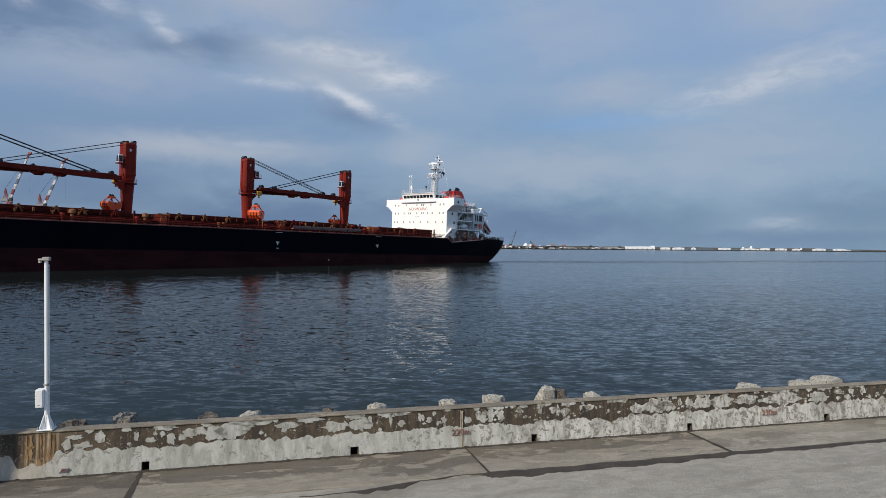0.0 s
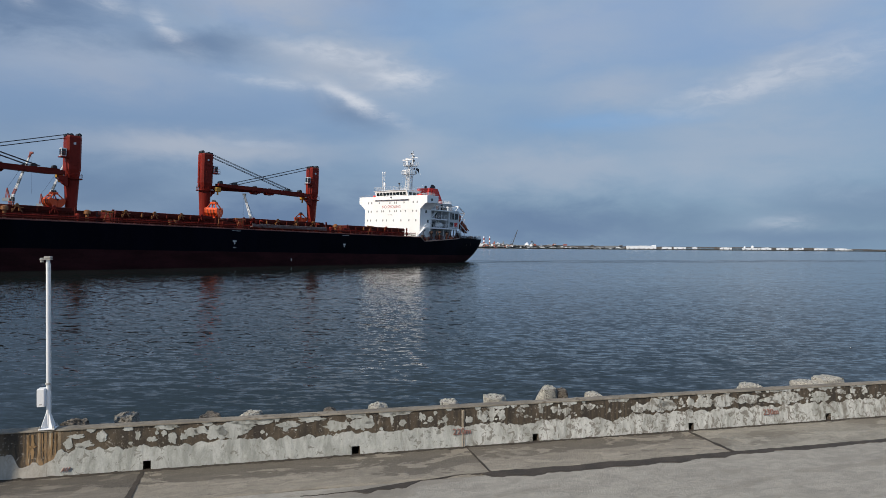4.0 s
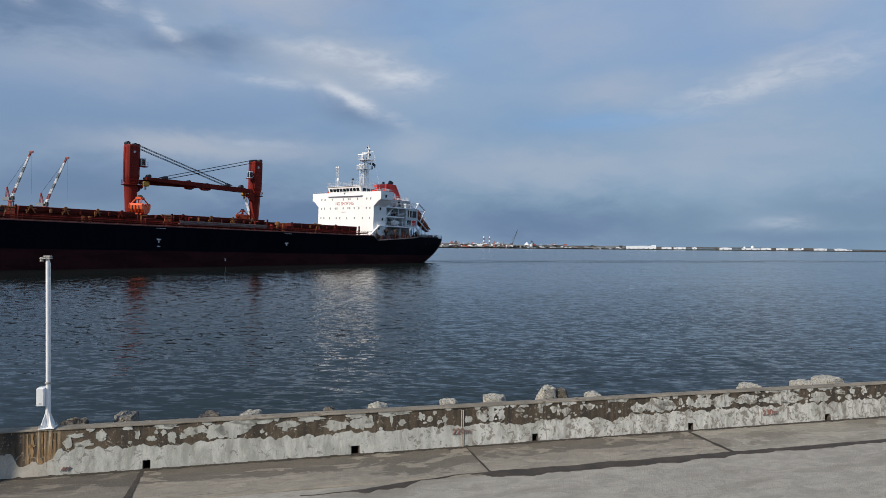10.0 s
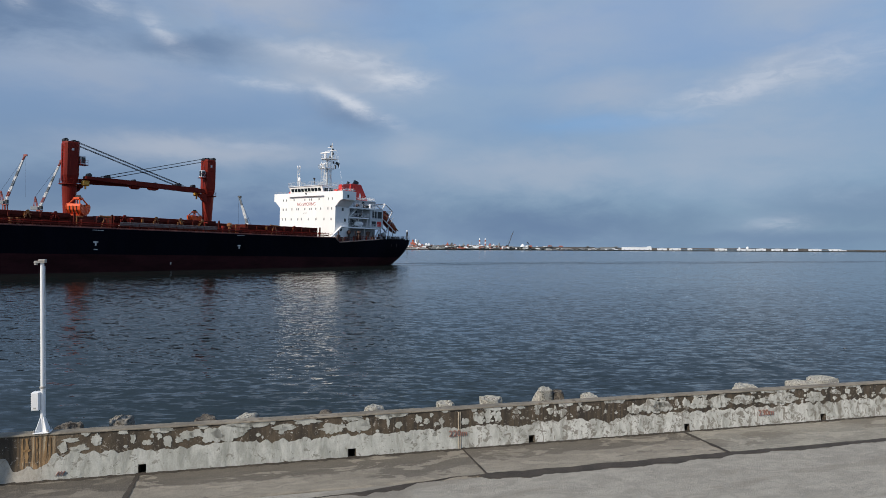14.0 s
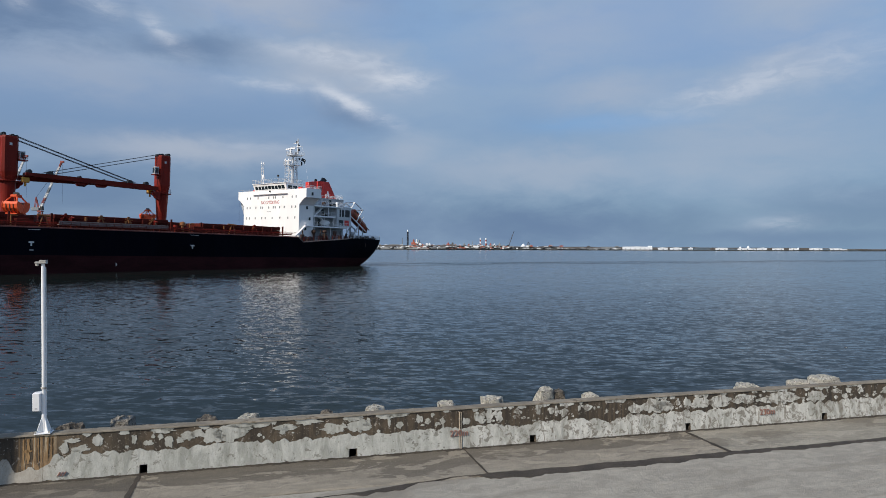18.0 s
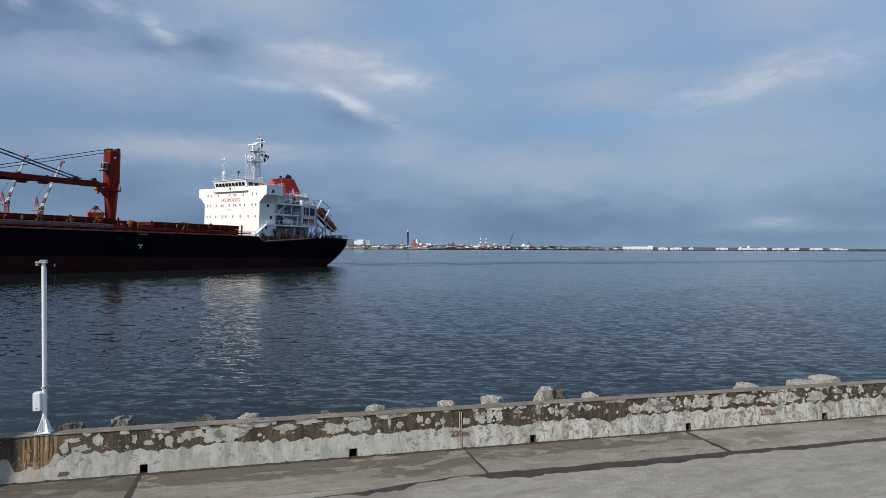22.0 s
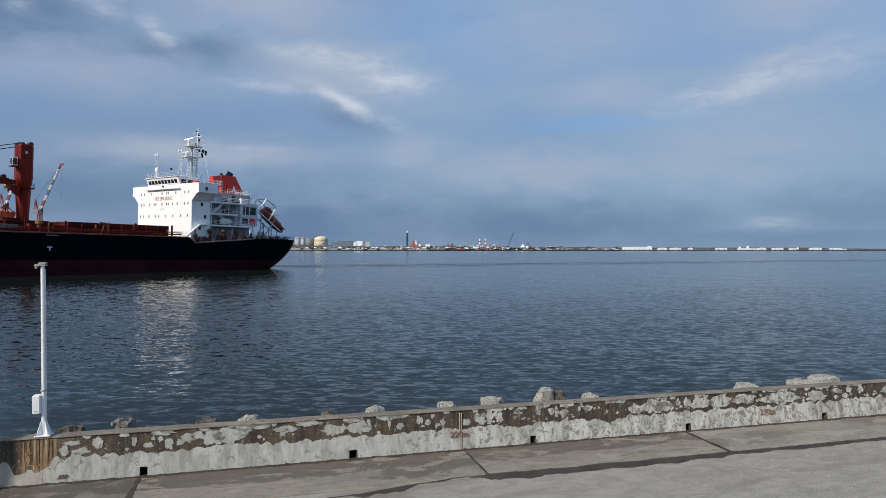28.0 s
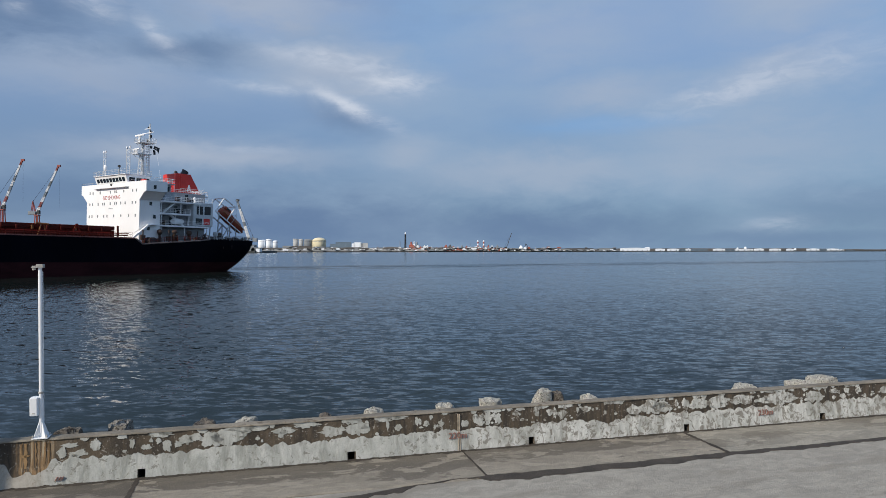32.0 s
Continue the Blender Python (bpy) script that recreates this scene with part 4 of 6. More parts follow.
# rust runs under the pole's foot, and painted marks
for u, w, z0, z1 in ((-5.20, .014, .14, .50), (-5.155, .034, .09, .50), (-5.05, .014, .13, .505), (-4.955, .016, .26, .505), (-4.915, .010, .18, .50), (-5.16, .09, .345, .375)):
    g = Geo()
    pts = [(u + w * (0.5 + 0.5 * noise.noise((i * 0.9, u * 9, s))) * (0.35 + 0.65 * min(1, i / 4)) * s, z0 + (z1 - z0) * i / 8) for s in (1, -1) for i in (range(9) if s == 1 else range(8, -1, -1))]
    g.prism(pts, "y", 0.037, 0.05)
    part("rust_run", g, "rust", wall_root, "brown rust run")


def lettering(name, body, size, mat, m, parent, label="", depth=0.004):
    """Written characters as a thin raised mesh."""
    cu = bpy.data.curves.new(name, "FONT")
    cu.body, cu.size, cu.extrude, cu.align_x, cu.align_y = body, size, depth, "CENTER", "CENTER"
    tmp = bpy.data.objects.new(name, cu)
    me = bpy.data.meshes.new_from_object(tmp)
    bpy.data.objects.remove(tmp)
    me.materials.clear()
    me.materials.append(M[mat])
    ob = new(name, me)
    ob.parent = parent
    ob.matrix_local = m
    if label:
        ob["label"] = label
    return ob


lettering("distance_mark", "220m", 0.115, "scrawl", pose(-0.02, 0.017, 0.215, 84, 0, 0), wall_root, "faded red hand-painted 220m")
lettering("distance_mark", "230m", 0.125, "scrawl", pose(4.93, 0.012, 0.20, 84, 0, 0), wall_root, "faded red hand-painted 230m")
for i in range(3):
    part("distance_mark", Geo().prism([(-4.85 + 0.03 * i, 0.065), (-4.84 + 0.03 * i, 0.065), (-4.815 + 0.03 * i, 0.105), (-4.825 + 0.03 * i, 0.105)], "y", -0.004, 0.03), "scrawl", wall_root)

# apron: slabs from the wall to the gutter, silt in the gutter, paving behind
apron = tagged(new("apron"), "strip of damp concrete slabs along the parapet foot", "pavement", kind="structure")
apron.matrix_world = WALL_AT
cuts = [-30, -18.9, -11.4, -3.97, 0.04, 3.45, 10.9, 18.4, 40]
for a, b in zip(cuts, cuts[1:]):
    g = Geo()
    n = max(8, int((b - a) / 0.12))
    rows = []
    for i in range(n + 1):
        u = a + 0.010 + (b - a - 0.020) * i / n
        e = -1.03 + 0.05 * noise.noise((u * 1.2, 0, 4)) + 0.03 * noise.noise((u * 5, 0, 2))
        rows.append([(u, e, -0.06), (u, e + 0.004, -0.012), (u, e + 0.03, 0.0), (u, -0.5, 0.004), (u, 0.02, 0.006)])
    for p, q in zip(rows, rows[1:]):
        for j in range(4):
            g.face([p[j], q[j], q[j + 1], p[j + 1]])
    for r_ in (rows[0], rows[-1]):
        g.face(r_ + [(r_[0][0], 0.02, -0.06)])
    part("slab", g, "apron_damp" if b < -3 else "apron_slab" if b < 4 else "apron_dry", apron)
g = Geo()
n = 420
prev = None
for i in range(n + 1):
    u = -2.2 + 22.2 * i / n
    w = 0.13 + 0.08 * noise.noise((u * 0.6, 3, 3)) + 0.05 * noise.noise((u * 3, 3, 3)) + 0.025 * noise.noise((u * 12, 3, 3)) + 0.09 * smooth_step(-0.2, 0.2, u) * (1 - smooth_step(1.2, 2.6, u))
    w = max(0.010, w * smooth_step(-0.12, 0.03, u), 0.11 * smooth_step(-1.75, -1.45, u) * (1 - smooth_step(-1.0, -0.8, u)) * (1 + 0.8 * noise.noise((u * 7, 1, 3))))
    hi = -0.985 + 0.03 * noise.noise((u * 2.2, 8, 3)) + 0.02 * noise.noise((u * 9, 8, 3)) - 0.24 * (1 - smooth_step(-1.9, -0.2, u))
    now = [(u, hi, 0.0052), (u, hi - w, 0.0050), (u, hi - w - 0.008, -0.004)]
    if prev:
        g.face([prev[0], now[0], now[1], prev[1]])
        g.face([prev[1], now[1], now[2], prev[2]])
    prev = now
tagged(part("gutter_silt", g, "silt"), "dark damp silt lying in the gutter line", "silt", kind="stuff").matrix_world = WALL_AT
g = Geo().box(-30, 40, -1.3, 0.3, -0.6, -0.05)
tagged(part("ground_bed", g, "silt"), "dark damp bedding under the slabs", "ground", kind="structure").matrix_world = WALL_AT
for d in (-3.97, 3.45, 10.9, -11.4, 0.04):
    g, prev = Geo(), None
    for i in range(41):
        v = -1.0 + 1.03 * i / 40
        w = 0.026 + 0.02 * noise.noise((v * 5, d, 0)) + 0.012 * noise.noise((v * 17, d, 3)) + 0.012 * (1 - i / 40)
        w *= 0.45 if d == 0.04 else 1.0
        now = [(d - w, v, 0.0085), (d + w * 0.9, v, 0.0085)]
        if prev:
            g.face([prev[0], prev[1], now[1], now[0]])
        prev = now
    part("joint_silt", g, "silt", apron, "dark silt in the slab joint")
quay.data.materials[0] = M["paving"]

# dark ragged strip of uneven width where the wall meets the apron
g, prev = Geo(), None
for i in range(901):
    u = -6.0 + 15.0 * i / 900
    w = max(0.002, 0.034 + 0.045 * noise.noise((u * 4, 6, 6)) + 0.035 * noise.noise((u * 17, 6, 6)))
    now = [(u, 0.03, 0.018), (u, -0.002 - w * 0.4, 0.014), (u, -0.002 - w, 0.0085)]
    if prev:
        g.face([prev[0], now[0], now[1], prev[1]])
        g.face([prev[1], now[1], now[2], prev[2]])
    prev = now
part("foot_silt", g, "silt", apron, "dark ragged line along the wall foot")
# plain wall added out of view so that its shade falls on the parapet
g = Geo().box(-13.4, -9.64, -2.575, -1.4, 0.0, 4.05, c=0.03)
tagged(part("side_wall", g, "concrete"), "plain unseen grey wall added to shade the parapet", "wall", kind="structure").matrix_world = WALL_AT


# rubble bank on the water side, with larger stones showing over the parapet
def stone(name, w, d, h, seed, mat, cuts_=9):
    """A broken block of rock: a rounded box cut by random planes."""
    rnd = random.Random(seed)
    bm = bmesh.new()
    bmesh.ops.create_cube(bm, size=2.0)
    bmesh.ops.subdivide_edges(bm, edges=bm.edges, cuts=9, use_grid_fill=True)
    planes = []
    for _ in range(cuts_):
        p = Vector((rnd.gauss(0, 1), rnd.gauss(0, 1), rnd.gauss(0, 0.7))).normalized()
        planes.append((p, rnd.uniform(0.95, 1.25)))
    for v in bm.verts:
        v.co = v.co.lerp(v.co.normalized() * 1.2, 0.22)
        for p, c in planes:
            over = v.co.dot(p) - c
            if over > 0:
                v.co -= p * over
        q = Vector((v.co.x * w, v.co.y * d, v.co.z * h)) * 14
        v.co += v.co.normalized() * (0.10 * noise.noise(q * 0.5 + Vector((seed, 0, 0))) + 0.07 * noise.noise(q * 1.6))
        v.co = Vector((v.co.x * w * 0.5, v.co.y * d * 0.5, v.co.z * h * 0.5))
    me = bpy.data.meshes.new(name)
    bm.to_mesh(me)
    bm.free()
    me.materials.append(M[mat])
    return me


g = Geo()
prev = None
for i in range(141):
    u = -30 + 0.5 * i
    row = []
    for j in range(9):
        v = WALL_T + 0.07 + 0.45 * j
        z = 0.20 - 0.0 * j if j < 3 else 0.20 - 0.48 * (j - 2)
        row.append((u, v, z + 0.10 * noise.noise((u * 1.3, v * 1.3, 0)) - 0.06))
    if prev:
        for j in range(8):
            g.face([prev[j], row[j], row[j + 1], prev[j + 1]])
    prev = row
tagged(part("rubble_bank", g, "rubble"), "dark rubble bank on the water side of the parapet", "rubble", kind="stuff").matrix_world = WALL_AT
for k, (u, w, top, d) in enumerate(((-4.86, .22, .52, .3), (-4.29, .25, .59, .3), (-3.28, .27, .515, .3), (-2.75, .22, .50, .3), (-1.73, .16, .50, .25), (-1.06, .25, .52, .3), (-0.01, .28, .515, .3), (.66, .30, .56, .3), (1.47, .28, .665, .3), (1.72, .17, .60, .25), (2.23, .20, .515, .3), (5.0, .40, .525, .35), (6.20, .42, .51, .4), (6.64, .5, .57, .4), (9.3, .4, .55, .4))):
    h = top - 0.02
    ob = new("armour_stone", stone("armour_stone", w * 1.05, d, h * 1.0, 40 + k, "stone_dark" if k in (0, 2, 4, 9) else "stone_mottled" if k == 1 else "stone"))
    ob.matrix_world = WALL_AT @ pose(u, 0.62, top - h * 0.5 + 0.0, 0, 0, 17 * k % 50 - 25)
    zs = [v.co.z for v in ob.data.vertices]
    ob.data.transform(Matrix.Translation((0, 0, h * 0.5 - max(zs))))
    tagged(ob, ("dark" if k in (0, 2, 4, 9) else "mottled grey" if k == 1 else "pale") + " rough broken stone lying behind the parapet", "stone", "stones behind the parapet")

# white pole on the parapet
pole = thing("signal_pole", "white steel pole with a junction box on the parapet", "pole", at=WALL_AT @ pose(-5.01, 0.097, WALL_H, 0, -0.45, 0))
g = Geo().lathe([(0.024, 0.0), (0.024, 0.42), (0.0205, 0.44), (0.0205, 1.95), (0.019, 1.96)], 20)
part("shaft", g, "pole_white", pole, smooth=False)
part("base_plate", Geo().box(-0.085, 0.085, -0.075, 0.075, 0.0, 0.014, c=0.004), "pole_white", pole)
for a in range(4):
    m = pose(0, 0, 0.014, 0, 0, 90 * a + 45)
    part("gusset", Geo().prism([(0.022, 0.0), (0.085, 0.0), (0.085, 0.012), (0.025, 0.17), (0.018, 0.17)], "y", -0.005, 0.005, m=m), "pole_white", pole)
    part("bolt", Geo().lathe([(0.011, 0.0), (0.011, 0.014), (0.006, 0.014), (0.006, 0.03)], 6, x=0.072 * (1 if a % 2 else -1), y=0.06 * (1 if a // 2 else -1), m=pose(0, 0, 0.014)), "scuffed", pole)
g = Geo().box(-0.104, -0.018, -0.05, 0.05, 0.262, 0.475, c=0.008)
box_ = part("junction_box", g, "pole_white", pole, "small white junction box")
part("lid", Geo().box(-0.103, -0.028, -0.057, -0.049, 0.268, 0.469, c=0.003), "pole_white", box_)
part("plate", Geo().box(-0.078, -0.052, -0.0595, -0.056, 0.29, 0.302), "scuffed", box_)
part("collar", Geo().lathe([(0.025, 0.51), (0.030, 0.515), (0.030, 0.53), (0.025, 0.535)], 20), "scuffed", pole)
part("cable", Geo().tube((0.024, 0.012, 0.18), (0.024, 0.012, 1.92), 0.004, n=6), "pole_white", pole)
g = Geo().box(-0.078, 0.040, -0.04, 0.04, 1.96, 1.976, c=0.004).box(-0.035, 0.040, -0.035, 0.035, 1.976, 2.002, c=0.006)
part("head_plate", g, "scuffed", pole, "scuffed metal head plate")
part("lug", Geo().tube((-0.062, 0.0, 1.935), (-0.062, 0.0, 1.985), 0.018, n=10), "scuffed", pole)

# something small afloat
m = pose(20.2, 32.5, WATER_Z, 0, 0, 20)
drift = thing("float", "small dark float with a pale top on the water", "float", at=m)
part("body", Geo().lathe([(0.04, -0.08), (0.08, -0.03), (0.09, 0.005), (0.06, 0.02)], 14), "dark", drift)
part("cap", Geo().lathe([(0.03, 0.019), (0.035, 0.03), (0.012, 0.04)], 12), "mark", drift)

# ---------------------------------------------------------------- far shore
FAR_Y = 2450.0
UNIT = FAR_Y / 1157.0        # metres for a thousandth-odd of the view, at the far shore
M["far_land"] = paint("far_embankment", (0.105, 0.098, 0.094), 0.9, size=60, vary=0.25)
M["far_wall"] = paint("far_sea_wall", (0.04, 0.045, 0.047), 0.9, size=40, vary=0.3)
M["far_white"] = paint("far_white_cladding", (0.80, 0.84, 0.88), 0.7, size=25, vary=0.06)
M["far_pale"] = paint("far_pale_tank", (0.42, 0.43, 0.43), 0.8, size=25, vary=0.15)
M["far_grey"] = paint("far_grey_cladding", (0.22, 0.24, 0.26), 0.8, size=25, vary=0.2)
M["far_blue"] = paint("far_blue_cladding", (0.12, 0.17, 0.22), 0.8, size=25, vary=0.2)
M["far_cream"] = paint("far_cream_tank", (0.70, 0.62, 0.42), 0.7, size=20, vary=0.1)
M["far_deck"] = paint("far_pale_deck", (0.30, 0.31, 0.31), 0.8, size=15, vary=0.3)
M["far_rust"] = paint("far_rusty_plant", (0.36, 0.105, 0.07), 0.8, size=12, vary=0.4)
M["crane_white"] = paint("yard_crane_white", (0.72, 0.72, 0.72), 0.6, size=8, vary=0.1)
M["crane_stripe"] = paint("yard_crane_red", (0.30, 0.07, 0.055), 0.6, size=8, vary=0.15)


def far_x(px, y=FAR_Y):
    return y * math.tan(math.atan((px - 784) / 1157.0) + radians(0.382))


def far_z(py, y=FAR_Y):
    return CAM_Z + (444.0 - py) * y / 1157.0


# land behind the water
g = Geo()
for px in range(430, 1720, 10):
    x0, x1 = far_x(px), far_x(px + 10)
    top = 1.4 + 0.8 * noise.noise((px * 0.02, 0, 0)) + (far_z(441.5) - 1.4) * (1 - smooth_step(900, 1090, px))
    g.box(x0, x1, FAR_Y, FAR_Y + 160, WATER_Z - 1, top)
tagged(part("far_shore", g, "far_wall"), "dark low sea wall of the far shore", "shore", kind="structure")
g = Geo()
for px in range(-200, 1800, 8):
    y = FAR_Y + 8 + 232 * smooth_step(900, 1050, px)
    x0, x1 = far_x(px, y), far_x(px + 8.3, y)
    top = far_z(438.4 + 2.2 * smooth_step(760, 1000, px) - 1.0 * noise.noise((px * 0.03, 1, 0)) + (2.2 * smooth_step(1380, 1560, px)), y)
    g.box(x0, x1, y, y + 400 + px * 0.01, WATER_Z - 1, top)
tagged(part("far_land", g, "far_land"), "low grey land behind the far shore", "land", kind="structure")


def shed(x0, x1, top, mat, label, base=445.5, y=FAR_Y + 4, ridge=0.0, annex=False):
    """A long flat-roofed or low-gabled shed on the far shore."""
    a, b = far_x(x0, y), far_x(x1, y)
    z1 = far_z(top + 0.9, y)
    ob = thing("warehouse", label, "building", "sheds on the far shore", at=pose((a + b) / 2, y, 0))
    w = (b - a) / 2
    part("wall", Geo().box(-w, w, 0, 9, -1.2, z1 - 1, c=0.2), mat, ob)
    part("roof", Geo().prism([(-w - 0.5, z1 - 1), (w + 0.5, z1 - 1), (w + 0.5, z1 - 0.4), (0, z1 + ridge), (-w - 0.5, z1 - 0.4)], "y", -0.4, 9.4), mat, ob)
    k = max(1, int(w / 9))
    for i in range(k):
        c = -w + (i + 0.5) * 2 * w / k
        part("door", Geo().box(c - 1.6, c + 1.6, -0.25, 0.1, 1.0, 5.0), "far_grey", ob)
    if annex:
        part("office", Geo().box(w * 0.72, w * 0.98, 1, 8, z1 - 1, z1 + 3.2, c=0.3), mat, ob)


WHITE = "long white shed on the far waterfront"
for x0, x1, top, big in ((1098, 1150, 438.6, True), (1161, 1177, 440.2, False), (1182, 1202, 440.2, False), (1214, 1222, 440.5, False), (1263, 1283, 440.3, False), (1302, 1333, 440.9, False), (1336, 1352, 440.2, False), (1363, 1382, 440.4, False), (1393, 1405, 440.6, False), (1429, 1450, 440.3, False), (1464, 1485, 440.4, False), (1486, 1494, 442.2, False)):
    shed(x0, x1, top, "far_white", WHITE, annex=big, ridge=0.8)
for x0, x1, top in ((1223, 1252, 440.8), (1203, 1213, 441.0), (1284, 1300, 441.4), (1453, 1463, 441.2), (1500, 1512, 442.6)):
    shed(x0, x1, top, "far_blue", "blue-grey shed on the far waterfront")
for x0, x1, top, mat in ((584, 594, 430.5, "far_blue"), (594, 621, 427.6, "far_blue"), (622.5, 628, 430, "far_white"), (627, 639, 428.0, "far_white"), (638, 643, 430, "far_grey"), (642, 651, 429.3, "far_pale"), (655, 680, 437.5, "far_grey"), (684, 702, 436.0, "far_grey"), (745, 765, 436.5, "far_white"), (770, 800, 437.5, "far_grey"), (950, 985, 438.5, "far_land"), (1000, 1050, 439.0, "far_land"), (1060, 1090, 438.8, "far_grey"), (500, 516, 434.0, "far_grey"), (517, 552, 434.6, "far_land"), (556, 583, 435.6, "far_blue")):
    shed(x0, x1, top, mat, "low industrial building on the far shore", y=FAR_Y + 22)
# white humps of moored craft along the sea wall
for px in range(472, 770, 23):
    a = far_x(px, FAR_Y - 20)
    w = 14 + 6 * noise.noise((px, 0, 0))
    b = thing("barge", "low moored barge with pale deck cover", "barge", "barges along the far sea wall", at=pose(a, FAR_Y - 20, WATER_Z))
    part("hull", Geo().prism([(-w * 1.6, 3.4), (w * 1.6, 3.0), (w * 1.3, -0.5), (-w * 1.35, -0.5)], "y", -4, 4), "dark", b)
    part("cover", Geo().prism([(-w * 1.5, 3.3), (w * 1.4, 3.05), (w * 0.7, 6.0), (-w * 0.3, 7.6), (-w * 1.0, 7.0)], "y", -3.6, 3.6), "far_deck", b)
# small huts, stacks and craft along the quay edge
rnd = random.Random(9)
for k in range(64):
    px = rnd.uniform(505, 890) if k < 54 else rnd.uniform(930, 1090)
    y = FAR_Y + 14
    w, h = rnd.uniform(2, 9), rnd.uniform(1.5, 6.0)
    mat = rnd.choice(("far_white", "far_land", "far_grey", "far_white", "far_rust") if px > 700 else ("far_white", "far_land", "far_grey", "far_grey"))
    t = thing("quay_hut", "small %s hut on the far quay" % {"far_white": "white", "far_land": "pale grey", "far_grey": "dark grey", "far_rust": "rusty"}[mat], "hut", "huts on the far quay", at=pose(far_x(px, y), y, far_z(440.0)))
    part("wall", Geo().box(-w, w, 0, 4, 0, h, c=0.15), mat, t)
    part("roof", Geo().prism([(-w - 0.3, h), (w + 0.3, h), (w * 0.3, h + 1.6), (-w * 0.3, h + 1.6)], "y", -0.3, 4.3), "far_grey" if k % 2 else mat, t)
# stacks, bags, vans and low roofs heaped along the far quay
rnd = random.Random(77)
for mat, count, words in (("far_white", 150, "white stacks and vans on the far quay"), ("dark", 170, "black stacks and gear on the far quay"), ("far_deck", 200, "pale grey stacks on the far quay"), ("far_rust", 60, "rusty stacks on the far quay"), ("far_grey", 140, "grey stacks on the far quay")):
    g = Geo()
    for k in range(count):
        px = rnd.uniform(720, 900) if mat == "far_rust" or rnd.random() < 0.3 else rnd.uniform(445, 1095)
        y = FAR_Y - 1.5 - rnd.uniform(0, 4)
        x, w = far_x(px, y), rnd.uniform(2, 9)
        z0 = far_z(rnd.uniform(441.0, 444.5), y)
        if px > 930:
            z0 = far_z(rnd.uniform(442.6, 445.0), y)
        h = rnd.uniform(1.5, 5.5) if px < 930 else rnd.uniform(1, 3)
        g.prism([(x - w, z0), (x + w, z0), (x + w * rnd.uniform(0.4, 1), z0 + h), (x - w * rnd.uniform(0.4, 1), z0 + h * rnd.uniform(0.8, 1.2))], "y", y, y + 6)
    tagged(part("quay_clutter", g, mat), words, "clutter", kind="stuff")
# storage tanks
for x0, x1, top, dome, mat in ((457, 470, 424.5, 0.6, "far_white"), (471, 482, 423.0, 0.8, "far_white"), (483, 492, 425.5, 1.5, "far_white"), (519, 528, 422.5, 0.3, "far_pale"), (529, 537, 423.0, 0.3, "far_pale"), (538, 553, 422.8, 3.0, "far_grey"), (553, 577, 420.5, 6.5, "far_cream")):
    y = FAR_Y + 60
    a, b = far_x(x0, y), far_x(x1, y)
    r, z1 = (b - a) / 2, far_z(top, y)
    t = thing("storage_tank", "round %s storage tank on the far shore" % {"far_white": "white", "far_grey": "dark grey", "far_pale": "pale grey", "far_cream": "cream domed"}[mat], "tank", "tanks on the far shore", at=pose((a + b) / 2, y, 0))
    part("shell", Geo().lathe([(r, 2.0), (r, z1 - dome * UNIT * 0.9), (r * 0.995, z1 - dome * UNIT * 0.88)], 28), mat, t, smooth=True)
    part("roof", Geo().lathe([(r * 1.0, z1 - dome * UNIT * 0.9)] + [(r * math.cos(q * math.pi / 12), z1 - dome * UNIT * (1 - math.sin(q * math.pi / 12)) * 0.9) for q in range(1, 6)] + [(0.3, z1)], 28), mat, t, smooth=True)
    part("walkway", Geo().lathe([(r + 0.8, z1 - dome * UNIT * 0.9 - 4), (r + 0.8, z1 - dome * UNIT * 0.9 - 3)], 28), "far_grey", t)
# works: flare tower, chimneys, plant
y = FAR_Y + 20
x = far_x(717.5, y)
t = thing("flare_tower", "tall dark lattice tower with white head", "tower", at=pose(x, y, 0))
g = Geo()
zt = far_z(415, y)
for sx_, sy_ in ((1, 1), (1, -1), (-1, 1), (-1, -1)):
    g.tube((3.2 * sx_, 3.2 * sy_, 2), (2.2 * sx_, 2.2 * sy_, zt), 0.8, n=6)
for k in range(9):
    z = 4 + (zt - 6) * k / 8
    g.box(-3.1, 3.1, -3.1, 3.1, z, z + 1.2)
part("lattice", g, "dark", t)
part("head", Geo().lathe([(1.5, zt), (2.6, zt + 3), (2.4, zt + 6), (1.0, zt + 8)], 12), "far_white", t)
part("flue", Geo().tube((0, 0, 2), (0, 0, zt), 1.4, n=10), "dark", t)
for px, top, wide in ((708, 426, 1.3), (846, 425, 2.6), (856, 425, 2.6), (832, 431, 0.9)):
    x = far_x(px, y)
    zt = far_z(top, y)
    t = thing("chimney", "white chimney with red bands" if wide > 2 else "thin grey chimney of a works", "chimney", "chimneys on the far shore", at=pose(x, y, 0))
    n = 6
    for k in range(n):
        z0, z1 = 2 + (zt - 2) * k / n, 2 + (zt - 2) * (k + 1) / n
        part("section", Geo().tube((0, 0, z0), (0, 0, z1), wide * (1.25 - 0.06 * k), wide * (1.19 - 0.06 * k), n=12), ("crane_stripe" if k % 2 == 0 or k < 2 else "far_white") if wide > 2 else "far_grey", t)
rnd = random.Random(5)
